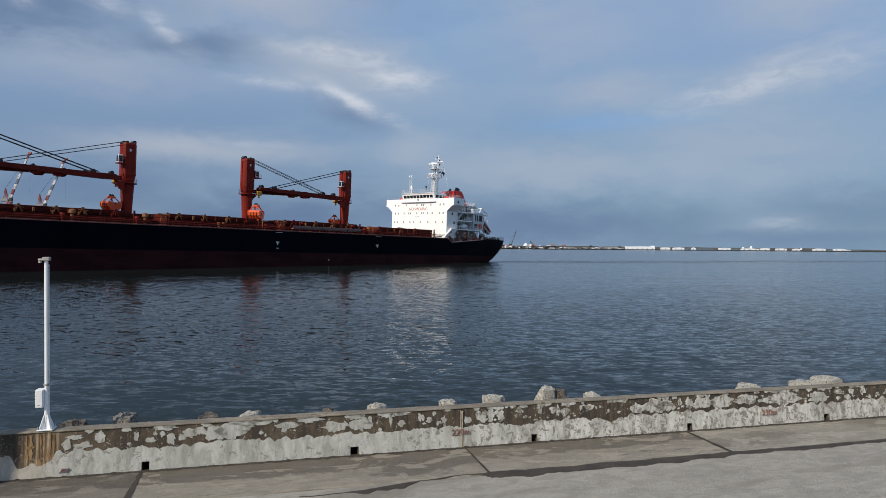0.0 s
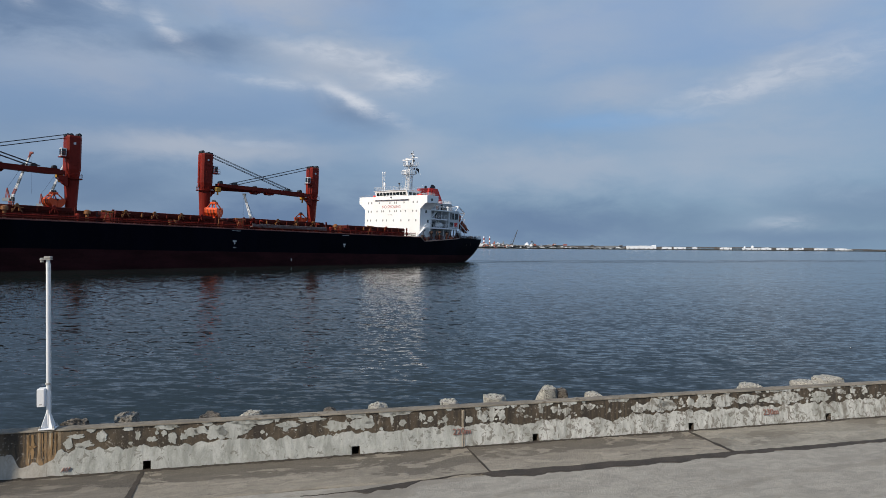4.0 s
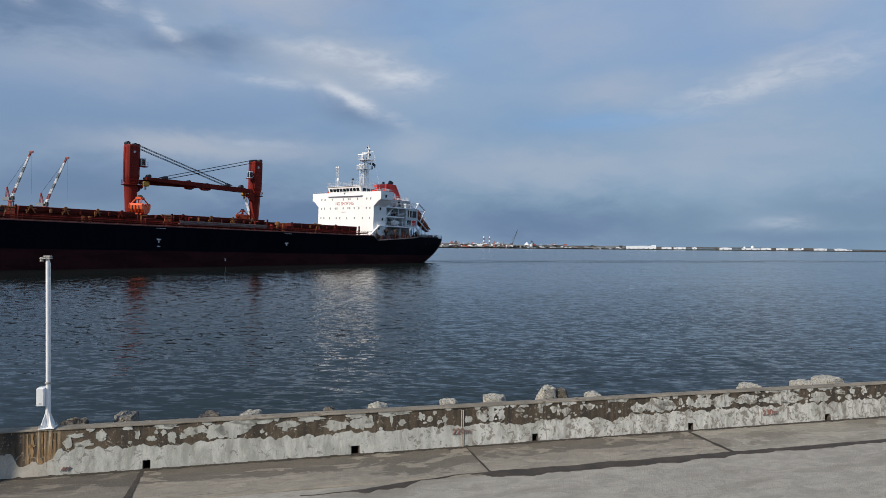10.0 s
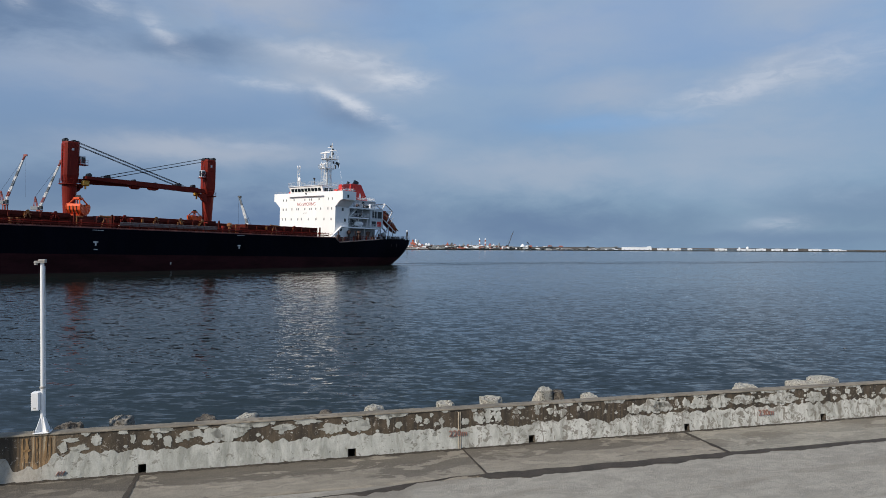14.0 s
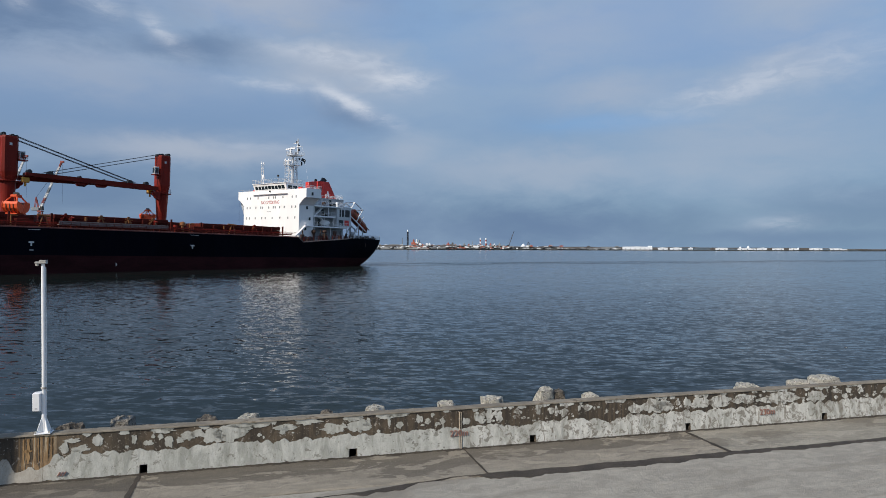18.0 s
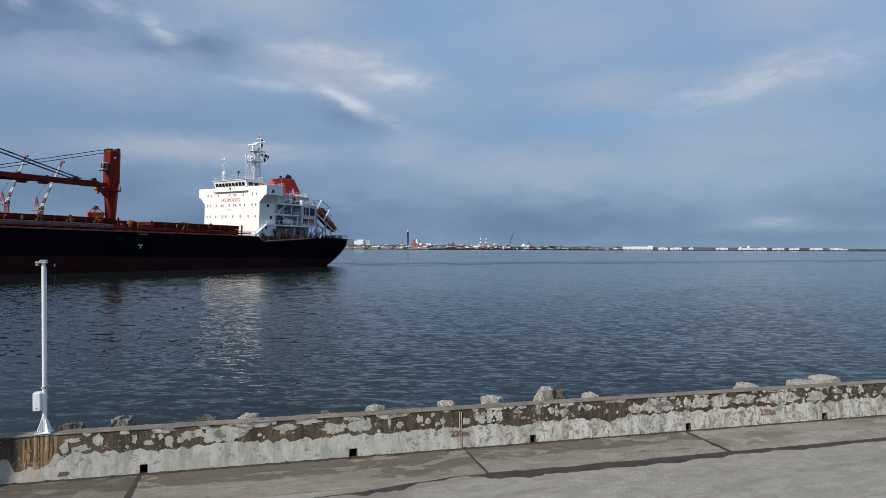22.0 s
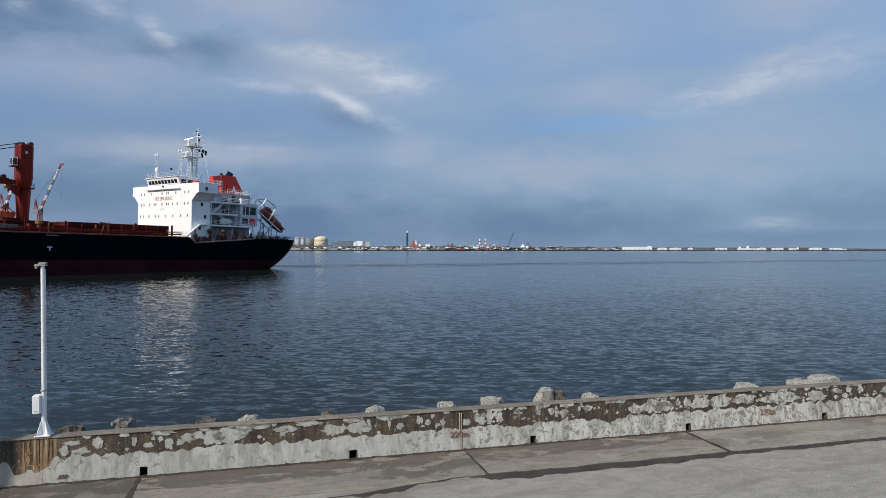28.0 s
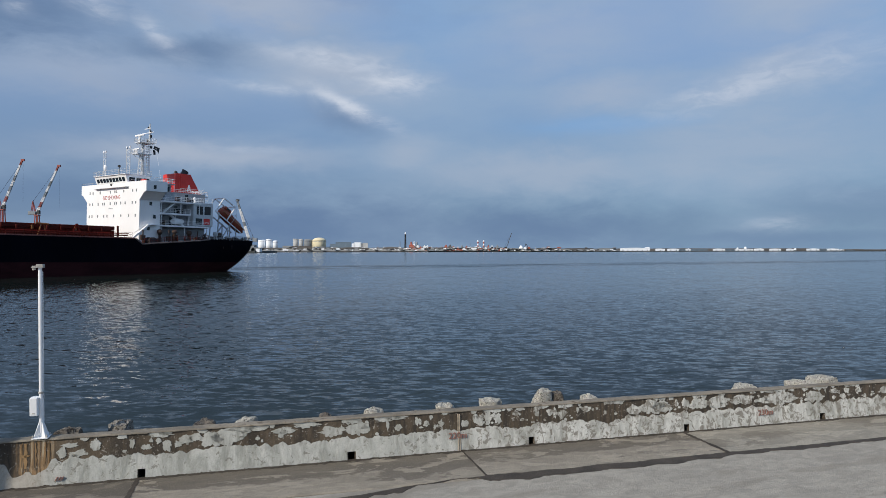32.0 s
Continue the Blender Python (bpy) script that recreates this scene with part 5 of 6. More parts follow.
for k, px in enumerate((727, 733, 738, 744, 750, 757, 763, 781, 789, 796, 803, 810, 818, 826, 838, 864, 872, 880)):
    y = FAR_Y + 12 + rnd.uniform(0, 10)
    mat = ("far_rust", "far_white", "far_grey", "far_rust", "far_land")[k % 5]
    h = rnd.uniform(8, 17) if px > 742 else rnd.uniform(20, 30)
    t = thing("plant_unit", "%s process unit of a waterfront works" % {"far_rust": "rusty orange", "far_white": "white", "far_grey": "dark grey", "far_land": "grey"}[mat], "plant", "waterfront works", at=pose(far_x(px, y), y, 9))
    w = rnd.uniform(4, 8)
    part("frame", Geo().box(-w, w, 0, 12, 2, h * 0.6, c=0.2), mat, t)
    part("vessel", Geo().lathe([(w * 0.5, h * 0.6), (w * 0.5, h * 0.9), (w * 0.25, h)], 12, x=rnd.uniform(-2, 2), y=6), mat, t)
    part("pipe", Geo().tube((-w, -0.5, h * 0.3), (w + 6, -0.5, h * 0.3), 0.7, n=6), "far_grey", t)
for k in range(46):
    px = rnd.uniform(730, 893)
    y = FAR_Y + 8 + rnd.uniform(0, 5)
    mat = rnd.choice(("far_rust", "far_white", "far_rust", "dark", "far_white", "far_grey"))
    h, w = rnd.uniform(4, 11) + (9 if px < 760 else 0), rnd.uniform(1.5, 5)
    t = thing("plant_unit", "%s process unit of a waterfront works" % {"far_rust": "rusty orange", "far_white": "white", "far_grey": "dark grey", "dark": "black"}[mat], "plant", "waterfront works", at=pose(far_x(px, y), y, 7))
    part("frame", Geo().box(-w, w, 0, 6, 0, h * 0.7, c=0.2), mat, t)
    part("roof", Geo().prism([(-w * 1.1, h * 0.7), (w * 1.1, h * 0.7), (w * 0.2, h), (-w * 0.5, h)], "y", -0.3, 6.3), rnd.choice(("far_white", "far_grey", mat)), t)
# crawler crane with raised boom, white heap, excavator
y = FAR_Y + 16
x = far_x(895, y)
t = thing("crawler_crane", "dark crawler crane with raised lattice boom", "crane", at=pose(x, y, 10))
part("body", Geo().box(-5, 5, -3, 3, 1.5, 7, c=0.3), "dark", t)
part("undercarriage", Geo().box(-6, 6, -4, 4, -2, 1.6, c=0.5), "dark", t)
g = Geo()
tipx, tipz = far_x(905.5, y) - x, far_z(413, y) - 10
for s in (0.9, -0.9):
    g.tube((3 + s, 0, 5), (tipx + s * 0.4, 0, tipz), 0.55, n=6)
for k in range(14):
    p = k / 14
    g.box(3 + (tipx - 3) * p - 1, 3 + (tipx - 3) * p + 1, -0.4, 0.4, 5 + (tipz - 5) * p, 5.8 + (tipz - 5) * p)
part("boom", g, "dark", t)
part("cable", Geo().tube((-4, 0, 8), (tipx, 0, tipz), 0.25, n=4), "dark", t)
x = far_x(922, y)
t = thing("gypsum_heap", "white heap of bulk material on the quay", "heap", at=pose(x, y, 8.5))
part("heap", Geo().lathe([(11, 0), (8.5, 5), (4, 11), (0.6, 14)], 14), "far_white", t, smooth=True)
x = far_x(936, y)
t = thing("excavator", "dark orange excavator with bent arm", "excavator", at=pose(x, y, 8.5))
part("body", Geo().box(-4, 5, -3, 3, 1.5, 8, c=0.4), "far_rust", t)
part("undercarriage", Geo().box(-6, 6, -4, 4, -1, 1.6, c=0.5), "dark", t)
part("arm", Geo().tube((-2, 0, 6), (-12, 0, 20), 1.2, n=6).tube((-12, 0, 20), (-15, 0, 8), 1.0, n=6), "dark", t)
for px, w, h in ((1305, 4, 7), (1319, 5, 9), (1218, 3, 5), (1346, 4, 5), (1407, 4, 5), (1123, 4, 4), (1140, 5, 5), (975, 3, 5)):
    y = FAR_Y + 120
    t = thing("tank_dome", "small white domed tank behind the sheds", "tank", "domes behind the sheds", at=pose(far_x(px, y), y, 3))
    part("shell", Geo().lathe([(w * 1.0, 0), (w * 1.0, h * 1.0)], 14), "far_white", t)
    part("dome", Geo().lathe([(w * 1.0, h * 1.0), (w * 0.75, h * 1.4), (0.4, h * 1.6)], 14), "far_white", t)

# nearer spit of land with the shipyard's jib cranes
SPIT_Y = 1500.0
g = Geo().box(far_x(-330, SPIT_Y), far_x(452, SPIT_Y), SPIT_Y, SPIT_Y + 200, WATER_Z - 1, 2.5, c=0.5)
tagged(part("spit", g, "far_wall"), "low dark spit of land with shipyard", "land", kind="structure")
for px, w, h, mat in ((455, 6, 7, "far_white"), (449, 5, 9, "far_grey"), (447, 4, 14, "far_grey"), (440, 8, 6, "far_grey"), (300, 30, 9, "far_grey"), (150, 40, 8, "far_white"), (20, 30, 9, "far_grey")):
    x = far_x(px, SPIT_Y + 10)
    t = thing("yard_shed", "low shipyard shed on the spit", "building", "sheds of the shipyard", at=pose(x, SPIT_Y + 10, 2.4))
    part("wall", Geo().box(-w, w, 0, 20, -3, h - 1, c=0.2), mat, t)
    part("roof", Geo().prism([(-w - 0.4, h - 1), (w + 0.4, h - 1), (w + 0.4, h - 0.5), (0, h + 0.8), (-w - 0.4, h - 0.5)], "y", -0.4, 20.4), "far_grey", t)


def yard_crane(foot, foot_y, tip, tip_y, wide, rise=1.0):
    """A luffing jib crane: portal, cab, A-frame and a red and white lattice boom."""
    y = SPIT_Y + 30
    x0, x1 = far_x(foot, y), far_x(tip, y)
    z0, z1 = far_z(foot_y, y), far_z(tip_y, y)
    t = thing("shipyard_crane", "red and white luffing jib crane of a shipyard" if foot < 400 else "white and grey luffing jib crane of a shipyard", "crane", "shipyard cranes", at=pose(x0, y, 0))
    dx, s = x1 - x0, 1 if x1 > x0 else -1
    g = Geo()
    for a in (-6, 6):
        for b in (-6, 6):
            g.tube((a, b, 2.4), (a * 0.5, b * 0.5, z0 - 6), 1.2, n=6)
    g.box(-5, 5, -5, 5, z0 - 8, z0 - 5, c=0.3)
    part("portal", g, "crane_stripe" if foot < 400 else "far_grey", t)
    part("machine_house", Geo().box(-s * 14 - 5, -s * 14 + 12 if s > 0 else -s * 14 + 5, -4, 4, z0 - 5, z0 + 3, c=0.4), "far_grey", t)
    part("cab", Geo().box(s * 3 - 2.5, s * 3 + 3.5, -3, 3, z0 - 4, z0 + 5, c=0.4), "dark", t)
    g = Geo()
    for b in (-2.5, 2.5):
        g.tube((-s * 4, b, z0), (-s * 10, b * 0.5, z0 + 26 * rise), 0.9, n=6)
        g.tube((-s * 13, b, z0), (-s * 10, b * 0.5, z0 + 26 * rise), 0.7, n=6)
    part("gantry", g, "crane_stripe" if foot < 400 else "far_grey", t)
    n = 9
    for k in range(n):
        p, q = k / n, (k + 1) / n
        A, B = Vector((dx * p, 0, z0 + (z1 - z0) * p)), Vector((dx * q, 0, z0 + (z1 - z0) * q))
        r0, r1 = wide * (1 - 0.45 * p), wide * (1 - 0.45 * q)
        g = Geo()
        for a in (-1, 1):
            for b in (-1, 1):
                g.tube(A + Vector((a * r0, b * r0, 0)), B + Vector((a * r1, b * r1, 0)), 0.75, n=5)
        for j in range(3):
            C, D = A.lerp(B, j / 3), A.lerp(B, (j + 1) / 3)
            for b in (-1, 1):
                g.tube(C + Vector((-r0, b * r0, 0)), D + Vector((r0, b * r0, 0)), 0.45, n=4)
                g.tube(C + Vector((r0, b * r0, 0)), D + Vector((-r0, b * r0, 0)), 0.45, n=4)
        part("boom_section", g, ("crane_stripe" if k in (1, 8) else "far_grey" if k in (3, 5) else "crane_white") if foot < 400 else ("far_grey" if k in (3, 7, 8) else "crane_white"), t)
    part("cable", Geo().tube((-s * 10, 0, z0 + 26 * rise), (dx * 0.95, 0, z0 + (z1 - z0) * 0.95), 0.3, n=4), "cable", t)
    part("hoist_wire", Geo().tube((dx + s * 1.5, 0, z1), (dx + s * 1.5, 0, z0 + 12), 0.15, n=4), "cable", t)
    part("boom_head", Geo().box(dx - 3, dx + 5, -2, 2, z1 - 3, z1 + 1.5, c=0.4), "crane_stripe" if foot < 400 else "dark", t)


yard_crane(5, 366, 40, 283, 2.1)
yard_crane(66, 376, 104, 293, 2.1)
yard_crane(441, 424, 420, 354, 2.6, 0.2)

# ---------------------------------------------------------------- ship: details
# front windows, row by row
ROWS = ((17.75, (-10.6, -9.1, -5.6, -0.75, 1.4, 2.2, 5.4, 9.3, 10.9)), (15.15, (-10.6, -9.2, -6.5, -4.3, -3.5, -0.7, 1.4, 2.2, 4.1, 6.1, 9.2, 10.7)), (12.35, (-10.8, -9.4, -6.7, -3.7, -2.1, 1.0, 4.3, 7.7, 10.6)))
for z, ys in ROWS:
    for y in ys:
        g = Geo().box(FX + 0.018, FX + 0.06, y - 0.20, y + 0.20, z - 0.30, z + 0.30, c=0.015)
        part("window", g, "pane", house)
lettering("lettering", "NO SMOKING", 1.28, "pink", pose(FX + 0.045, -0.1, 16.45, 90, 0, 90), house, "faded red words NO SMOKING", 0.01)
for i in range(3):
    part("lettering", Geo().box(FX + 0.02, FX + 0.04, -1.4 + 0.65 * i, -0.9 + 0.65 * i, 13.95, 14.15), "grey", house)
part("visor", Geo().prism([(FX, 18.55), (FX + 0.7, 18.62), (FX + 0.7, 18.78), (FX, 18.8)], "y", -7.5, 7.5), "white", house)
part("lamp", Geo().box(FX + 0.02, FX + 0.35, -0.35, 0.05, 19.15, 19.55, c=0.05), "dark", house)
for x, z in ((26.4, 18.4), (25.8, 15.0), (24.9, 12.2), (26.2, 9.6)):
    for s in (1, -1):
        yy = (15.0 if z > 17.5 else 12.2) * s
        part("window", Geo().box(x - 0.3, x + 0.3, *sorted((yy + 0.01 * s, yy + 0.05 * s)), z - 0.4, z + 0.4, c=0.015), "glass", house)
g = Geo()
for s in (1, -1):
    g.rail([(FX - 0.1, 8.2 * s, 19.7), (FX - 0.1, 14.9 * s, 19.7), (23.7, 14.9 * s, 19.7)], 0.45, 1.6, 0.03, 1)
part("wing_rail", g, "grey", house)
for s in (1, -1):
    part("life_raft", Geo().tube((26.2, 9.2 * s, 20.05), (26.2, 10.6 * s, 20.05), 0.35, n=10), "funnel", house, "red life raft canister")
# wheelhouse windows: nine panes in front, more at the sides
for i in range(9):
    y0 = -6.5 + i * 1.46
    g = Geo()
    z0, z1 = 19.95, 20.8
    f0, f1 = FX + 0.1 + 0.5 * (z0 - 19.7) / 1.45, FX + 0.1 + 0.5 * (z1 - 19.7) / 1.45
    g.solid([(f0 + 0.03, y0, z0), (f0 + 0.03, y0 + 1.2, z0), (f1 + 0.03, y0 + 1.2, z1), (f1 + 0.03, y0, z1), (f0 - 0.05, y0, z0), (f0 - 0.05, y0 + 1.2, z0), (f1 - 0.05, y0 + 1.2, z1), (f1 - 0.05, y0, z1)],
            [(0, 1, 2, 3), (4, 7, 6, 5), (0, 4, 5, 1), (1, 5, 6, 2), (2, 6, 7, 3), (3, 7, 4, 0)])
    part("window", g, "glass", bridge)
for s in (1, -1):
    for i in range(3):
        x0 = FX - 4.7 + i * 1.6
        part("window", Geo().box(x0, x0 + 1.3, *sorted((7.19 * s, 7.24 * s)), 19.95, 20.8, c=0.015), "glass", bridge)
part("roof", Geo().box(FX - 5.4, FX + 0.9, -7.4, 7.4, 21.35, 21.48, c=0.04), "white", bridge)
g = Geo().rail([(FX + 0.8, -7.3, 21.48), (FX + 0.8, 7.3, 21.48), (FX - 5.2, 7.3, 21.48), (FX - 5.2, -7.3, 21.48), (FX + 0.8, -7.3, 21.48)], 1.05, 1.5, 0.035, 3)
part("rail", g, "mast_grey", bridge)
top_house = part("deckhouse_top", Geo().box(18.2, FX - 5.02, -7.0, 7.0, 17.0, 19.9, c=0.06), "grey", ship, "grey upper house behind the wheelhouse")
part("roof", Geo().box(17.9, FX - 5.3, -8.3, 8.3, 19.9, 20.12, c=0.04), "grey", top_house)
part("rail", Geo().rail([(FX - 5.5, 8.2, 20.12), (18.0, 8.2, 20.12), (18.0, -8.2, 20.12), (FX - 5.5, -8.2, 20.12)], 1.1, 1.1, 0.05, 3), "mast_grey", top_house)
for s in (1, -1):
    for x in (18.6, 20.0, 21.6):
        part("window", Geo().box(x, x + 1.1, *sorted((6.98 * s, 7.04 * s)), 18.35, 19.5, c=0.02), "glass", top_house)
    part("awning_post", Geo().tube((18.1, 8.1 * s, 18.2), (18.1, 8.1 * s, 19.9), 0.09, n=6).tube((21.3, 8.1 * s, 18.2), (21.3, 8.1 * s, 19.9), 0.09, n=6), "white", top_house)

# aft house with open galleries
aft = part("aft_house", Geo().box(10.6, 23.58, -8.9, 8.9, 5.3, 18.2, c=0.05), "aft_grey", ship, "grey-white house behind the front block with open galleries")
for z in (15.9, 13.2, 10.5):
    for s in (1, -1):
        x0 = 13.6 if z > 15 else (16.2 if z > 12 else 11.6)
        slab = part("gallery", Geo().box(x0, 23.6, *sorted((8.9 * s, 12.2 * s)), z - 0.34, z + 0.02, c=0.03), "white", aft)
        part("rail", Geo().rail([(x0 + 0.1, 12.1 * s, z + 0.02), (23.5, 12.1 * s, z + 0.02)], 1.05, 1.3, 0.035, 3), "white", slab)
        for x in (x0 + 0.4, (x0 + 23.6) / 2, 23.2):
            part("stay", Geo().tube((x, 12.0 * s, z - 2.6), (x, 12.0 * s, z - 0.16), 0.09, n=6), "white", slab)
        for i in range(3):
            x = x0 + 1.4 + i * 2.9
            if x < 23:
                part("door", Geo().box(x, x + 0.8, *sorted((8.89 * s, 8.95 * s)), z + 0.05, z + 1.95, c=0.03), "grey" if i % 2 else "glass", aft)
for s in (1, -1):
    # aft corner block with dark louvres
    part("casing", Geo().box(10.4, 15.4, *sorted((8.8 * s, 11.9 * s)), 10.6, 16.0, c=0.05), "mast_grey", aft)
    for x, z0, z1, mt in ((11.0, 13.3, 15.2, "dark"), (13.0, 13.3, 15.2, "dark"), (11.2, 11.0, 12.4, "funnel"), (13.2, 11.0, 12.4, "glass")):
        part("louvre", Geo().box(x, x + 1.6, *sorted((11.86 * s, 11.95 * s)), z0, z1, c=0.02), mt, aft)
    part("casing_rail", Geo().rail([(10.5, 11.8 * s, 16.0), (15.3, 11.8 * s, 16.0)], 1.05, 1.3, 0.035, 3), "white", aft)
    part("stair", Geo().prism([(17.0, 10.5), (17.5, 10.5), (21.0, 13.2), (20.5, 13.2)], "y", 10.6 * s - 0.35, 10.6 * s + 0.35), "white", aft)
    part("stair", Geo().prism([(22.0, 13.2), (22.5, 13.2), (19.4, 15.9), (18.9, 15.9)], "y", 10.6 * s - 0.35, 10.6 * s + 0.35), "white", aft)
    part("rescue_boat", Geo().lathe([(0.15, -1.7), (0.55, -1.2), (0.68, 0), (0.55, 1.1), (0.15, 1.6)], 12, m=pose(18.9, 11.0 * s, 11.5, 0, 90, 0)), "white", aft, "white rescue boat", smooth=True)
    part("vent", Geo().lathe([(0.22, 16.0), (0.22, 16.8), (0.42, 16.8), (0.42, 17.1), (0.15, 17.3)], 12, x=14.2, y=10.3 * s), "white", aft)
part("aft_rail", Geo().rail([(10.8, 8.8, 18.2), (17.0, 8.8, 18.2)], 1.05, 1.3, 0.035, 3).rail([(10.8, -8.8, 18.2), (17.0, -8.8, 18.2), ], 1.05, 1.3, 0.035, 3).rail([(10.8, -8.8, 18.2), (10.8, 8.8, 18.2)], 1.05, 1.3, 0.035, 3), "white", aft)

# funnel
g = Geo().prism([(14.8, 18.1), (14.8, 23.2), (14.2, 23.4), (10.8, 23.35), (7.6, 18.1)], "y", -2.7, 2.7)
funnel = part("funnel", g, "funnel", ship, "red funnel with sloping back")
part("exhaust", Geo().lathe([(0.75, 0), (0.75, 1.3), (0.85, 1.35)], 14, m=pose(11.9, 0.9, 23.1, 0, -35, 0)), "dark", funnel)
part("exhaust", Geo().lathe([(0.4, 0), (0.4, 1.2)], 10, m=pose(12.8, -1.2, 23.1, 0, -25, 0)), "dark", funnel)
for s in (1, -1):
    part("emblem", Geo().prism([(10.6, 19.2), (10.9, 19.2), (11.15, 20.2), (11.4, 19.2), (11.7, 19.2), (11.3, 20.8), (11.0, 20.8)], "y", *sorted((2.7 * s, 2.74 * s))), "white", funnel, "plain white funnel emblem")
    part("ladder", Geo().tube((13.2, 2.78 * s, 18.2), (13.2, 2.78 * s, 23.0), 0.06, n=5).tube((13.7, 2.78 * s, 18.2), (13.7, 2.78 * s, 23.0), 0.06, n=5), "funnel", funnel)
part("funnel_rail", Geo().rail([(7.1, -4.3, 18.15), (7.1, 4.3, 18.15), (17.2, 4.3, 18.2), (17.2, -4.3, 18.2)], 1.1, 1.2, 0.04, 3), "white", funnel)
part("funnel_deck", Geo().box(6.9, 17.3, -4.5, 4.5, 17.9, 18.14, c=0.04), "white", funnel)

# signal mast, aerials and radar
mast = part("signal_mast", Geo().lathe([(0.40, 20.2), (0.34, 25.0), (0.26, 29.5), (0.22, 30.0)], 12, x=21.4), "mast_grey", ship, "greyish white signal mast with radar scanners")
part("platform", Geo().prism([(20.2, -1.9), (23.4, -1.4), (23.4, 1.4), (20.2, 1.9)], "z", 27.0, 27.15), "mast_grey", mast)
part("platform", Geo().prism([(19.6, -2.6), (22.8, -1.2), (22.8, 1.2), (19.6, 2.6)], "z", 29.7, 29.85), "mast_grey", mast)
for z, dx, dy in ((27.0, 1.8, 1.3), (27.0, -1.0, 1.6), (29.7, 1.2, 1.0), (29.7, -1.6, 2.2)):
    for q in (1, -1):
        part("strut", Geo().tube((21.4, 0.1 * q, z - 1.5), (21.4 + dx, dy * q, z), 0.07, n=5), "mast_grey", mast)
for pts in ([(20.2, -1.9, 27.15), (23.4, -1.4, 27.15), (23.4, 1.4, 27.15), (20.2, 1.9, 27.15)], [(19.6, -2.6, 29.85), (22.8, -1.2, 29.85), (22.8, 1.2, 29.85), (19.6, 2.6, 29.85)]):
    part("platform_rail", Geo().rail(pts, 0.9, 0.8, 0.04, 3), "mast_grey", mast)
part("radar", Geo().lathe([(0.3, 29.85), (0.3, 31.2), (0.45, 31.3)], 10, x=22.2).box(22.0, 22.4, -2.0, 2.0, 31.3, 31.65, c=0.06), "white", mast, "white radar scanner")
part("radar", Geo().lathe([(0.25, 27.15), (0.25, 28.0)], 10, x=22.9).box(22.7, 23.1, -1.3, 1.3, 28.0, 28.3, c=0.05), "white", mast)
part("topmast", Geo().lathe([(0.30, 29.8), (0.24, 32.4), (0.12, 34.6)], 8, x=19.8), "mast_grey", mast)
part("yard", Geo().tube((20.3, -2.6, 32.3), (20.3, 2.6, 32.3), 0.09, n=6).tube((20.3, -1.2, 33.3), (20.3, 1.2, 33.3), 0.08, n=6), "white", mast)
for z, y in ((32.6, 0.5), (33.6, -0.4), (31.5, 0.6), (28.9, 0.9), (30.6, -0.8)):
    part("signal_lamp", Geo().box(19.7, 20.1, y - 0.2, y + 0.2, z - 0.3, z + 0.3, c=0.05), "dark", mast)
g = Geo()
for k in range(12):
    z = 22.0 + k * 0.65
    g.lathe([(0.42, z), (0.42, z + 0.06)], 8, x=20.3)
g.tube((19.9, 0.25, 21.6), (19.9, 0.25, 29.6), 0.05, n=5).tube((19.9, -0.25, 21.6), (19.9, -0.25, 29.6), 0.05, n=5)
part("ladder_cage", g, "mast_grey", mast)
part("flag", Geo().prism([(18.0, 28.9), (19.3, 29.3), (19.6, 28.6), (18.6, 28.2), (18.3, 27.6)], "y", 1.2, 1.26), "dark", mast, "small dark signal flag")
part("flag", Geo().prism([(18.8, 28.3), (19.4, 28.4), (19.2, 27.2), (18.7, 27.4)], "y", 0.7, 0.76), "dark", mast)
g = Geo()
for k in range(7):
    z, w = 20.6 + k * 0.9, 0.95 - 0.06 * k
    for q in (1, -1):
        g.tube((21.4 + w, w * q, z), (21.4 + w - 0.06, (w - 0.06) * -q, z + 0.9), 0.05, n=4)
        g.tube((21.4 - w, w * q, z), (21.4 + w - 0.06, (w - 0.06) * q, z + 0.9), 0.05, n=4)
for q in (1, -1):
    for p in (1, -1):
        g.tube((21.4 + 0.95 * p, 0.95 * q, 20.2), (21.4 + 0.5 * p, 0.5 * q, 27.0), 0.09, n=5)
part("mast_brace", g, "mast_grey", mast)
part("halyard", Geo().tube((20.3, 2.5, 32.3), (19.8, 5.5, 20.4), 0.014, n=4).tube((20.3, -2.5, 32.3), (19.8, -5.5, 20.4), 0.014, n=4), "white", mast)


def lattice_aerial(x, y, z0, z1, half):
    """A ladder-like aerial frame on the wheelhouse roof: two posts, rungs, braces and whips."""
    ob = part("aerial_frame", Geo().tube((x, y - half, z0), (x, y - half, z1), 0.07, n=6), "mast_grey", ship, "pale grey aerial frame")
    part("aerial_post", Geo().tube((x, y + half, z0), (x, y + half, z1), 0.07, n=6), "mast_grey", ob)
    k = int((z1 - z0) / 0.75)
    for i in range(k + 1):
        z = z0 + (z1 - z0) * i / k
        part("rung", Geo().tube((x, y - half, z), (x, y + half, z), 0.045, n=4), "mast_grey", ob)
        if i < k:
            e = half if i % 2 else -half
            part("brace", Geo().tube((x, y - e, z), (x, y + e, z + (z1 - z0) / k), 0.035, n=4), "mast_grey", ob)
    for q in (-half, half):
        part("whip", Geo().tube((x, y + q, z1), (x, y + q, z1 + 0.9), 0.05, n=5).lathe([(0.05, z1 + 0.15), (0.22, z1 + 0.3), (0.2, z1 + 0.6), (0.05, z1 + 0.75)], 10, x=x, y=y + q), "white", ob)
    return ob


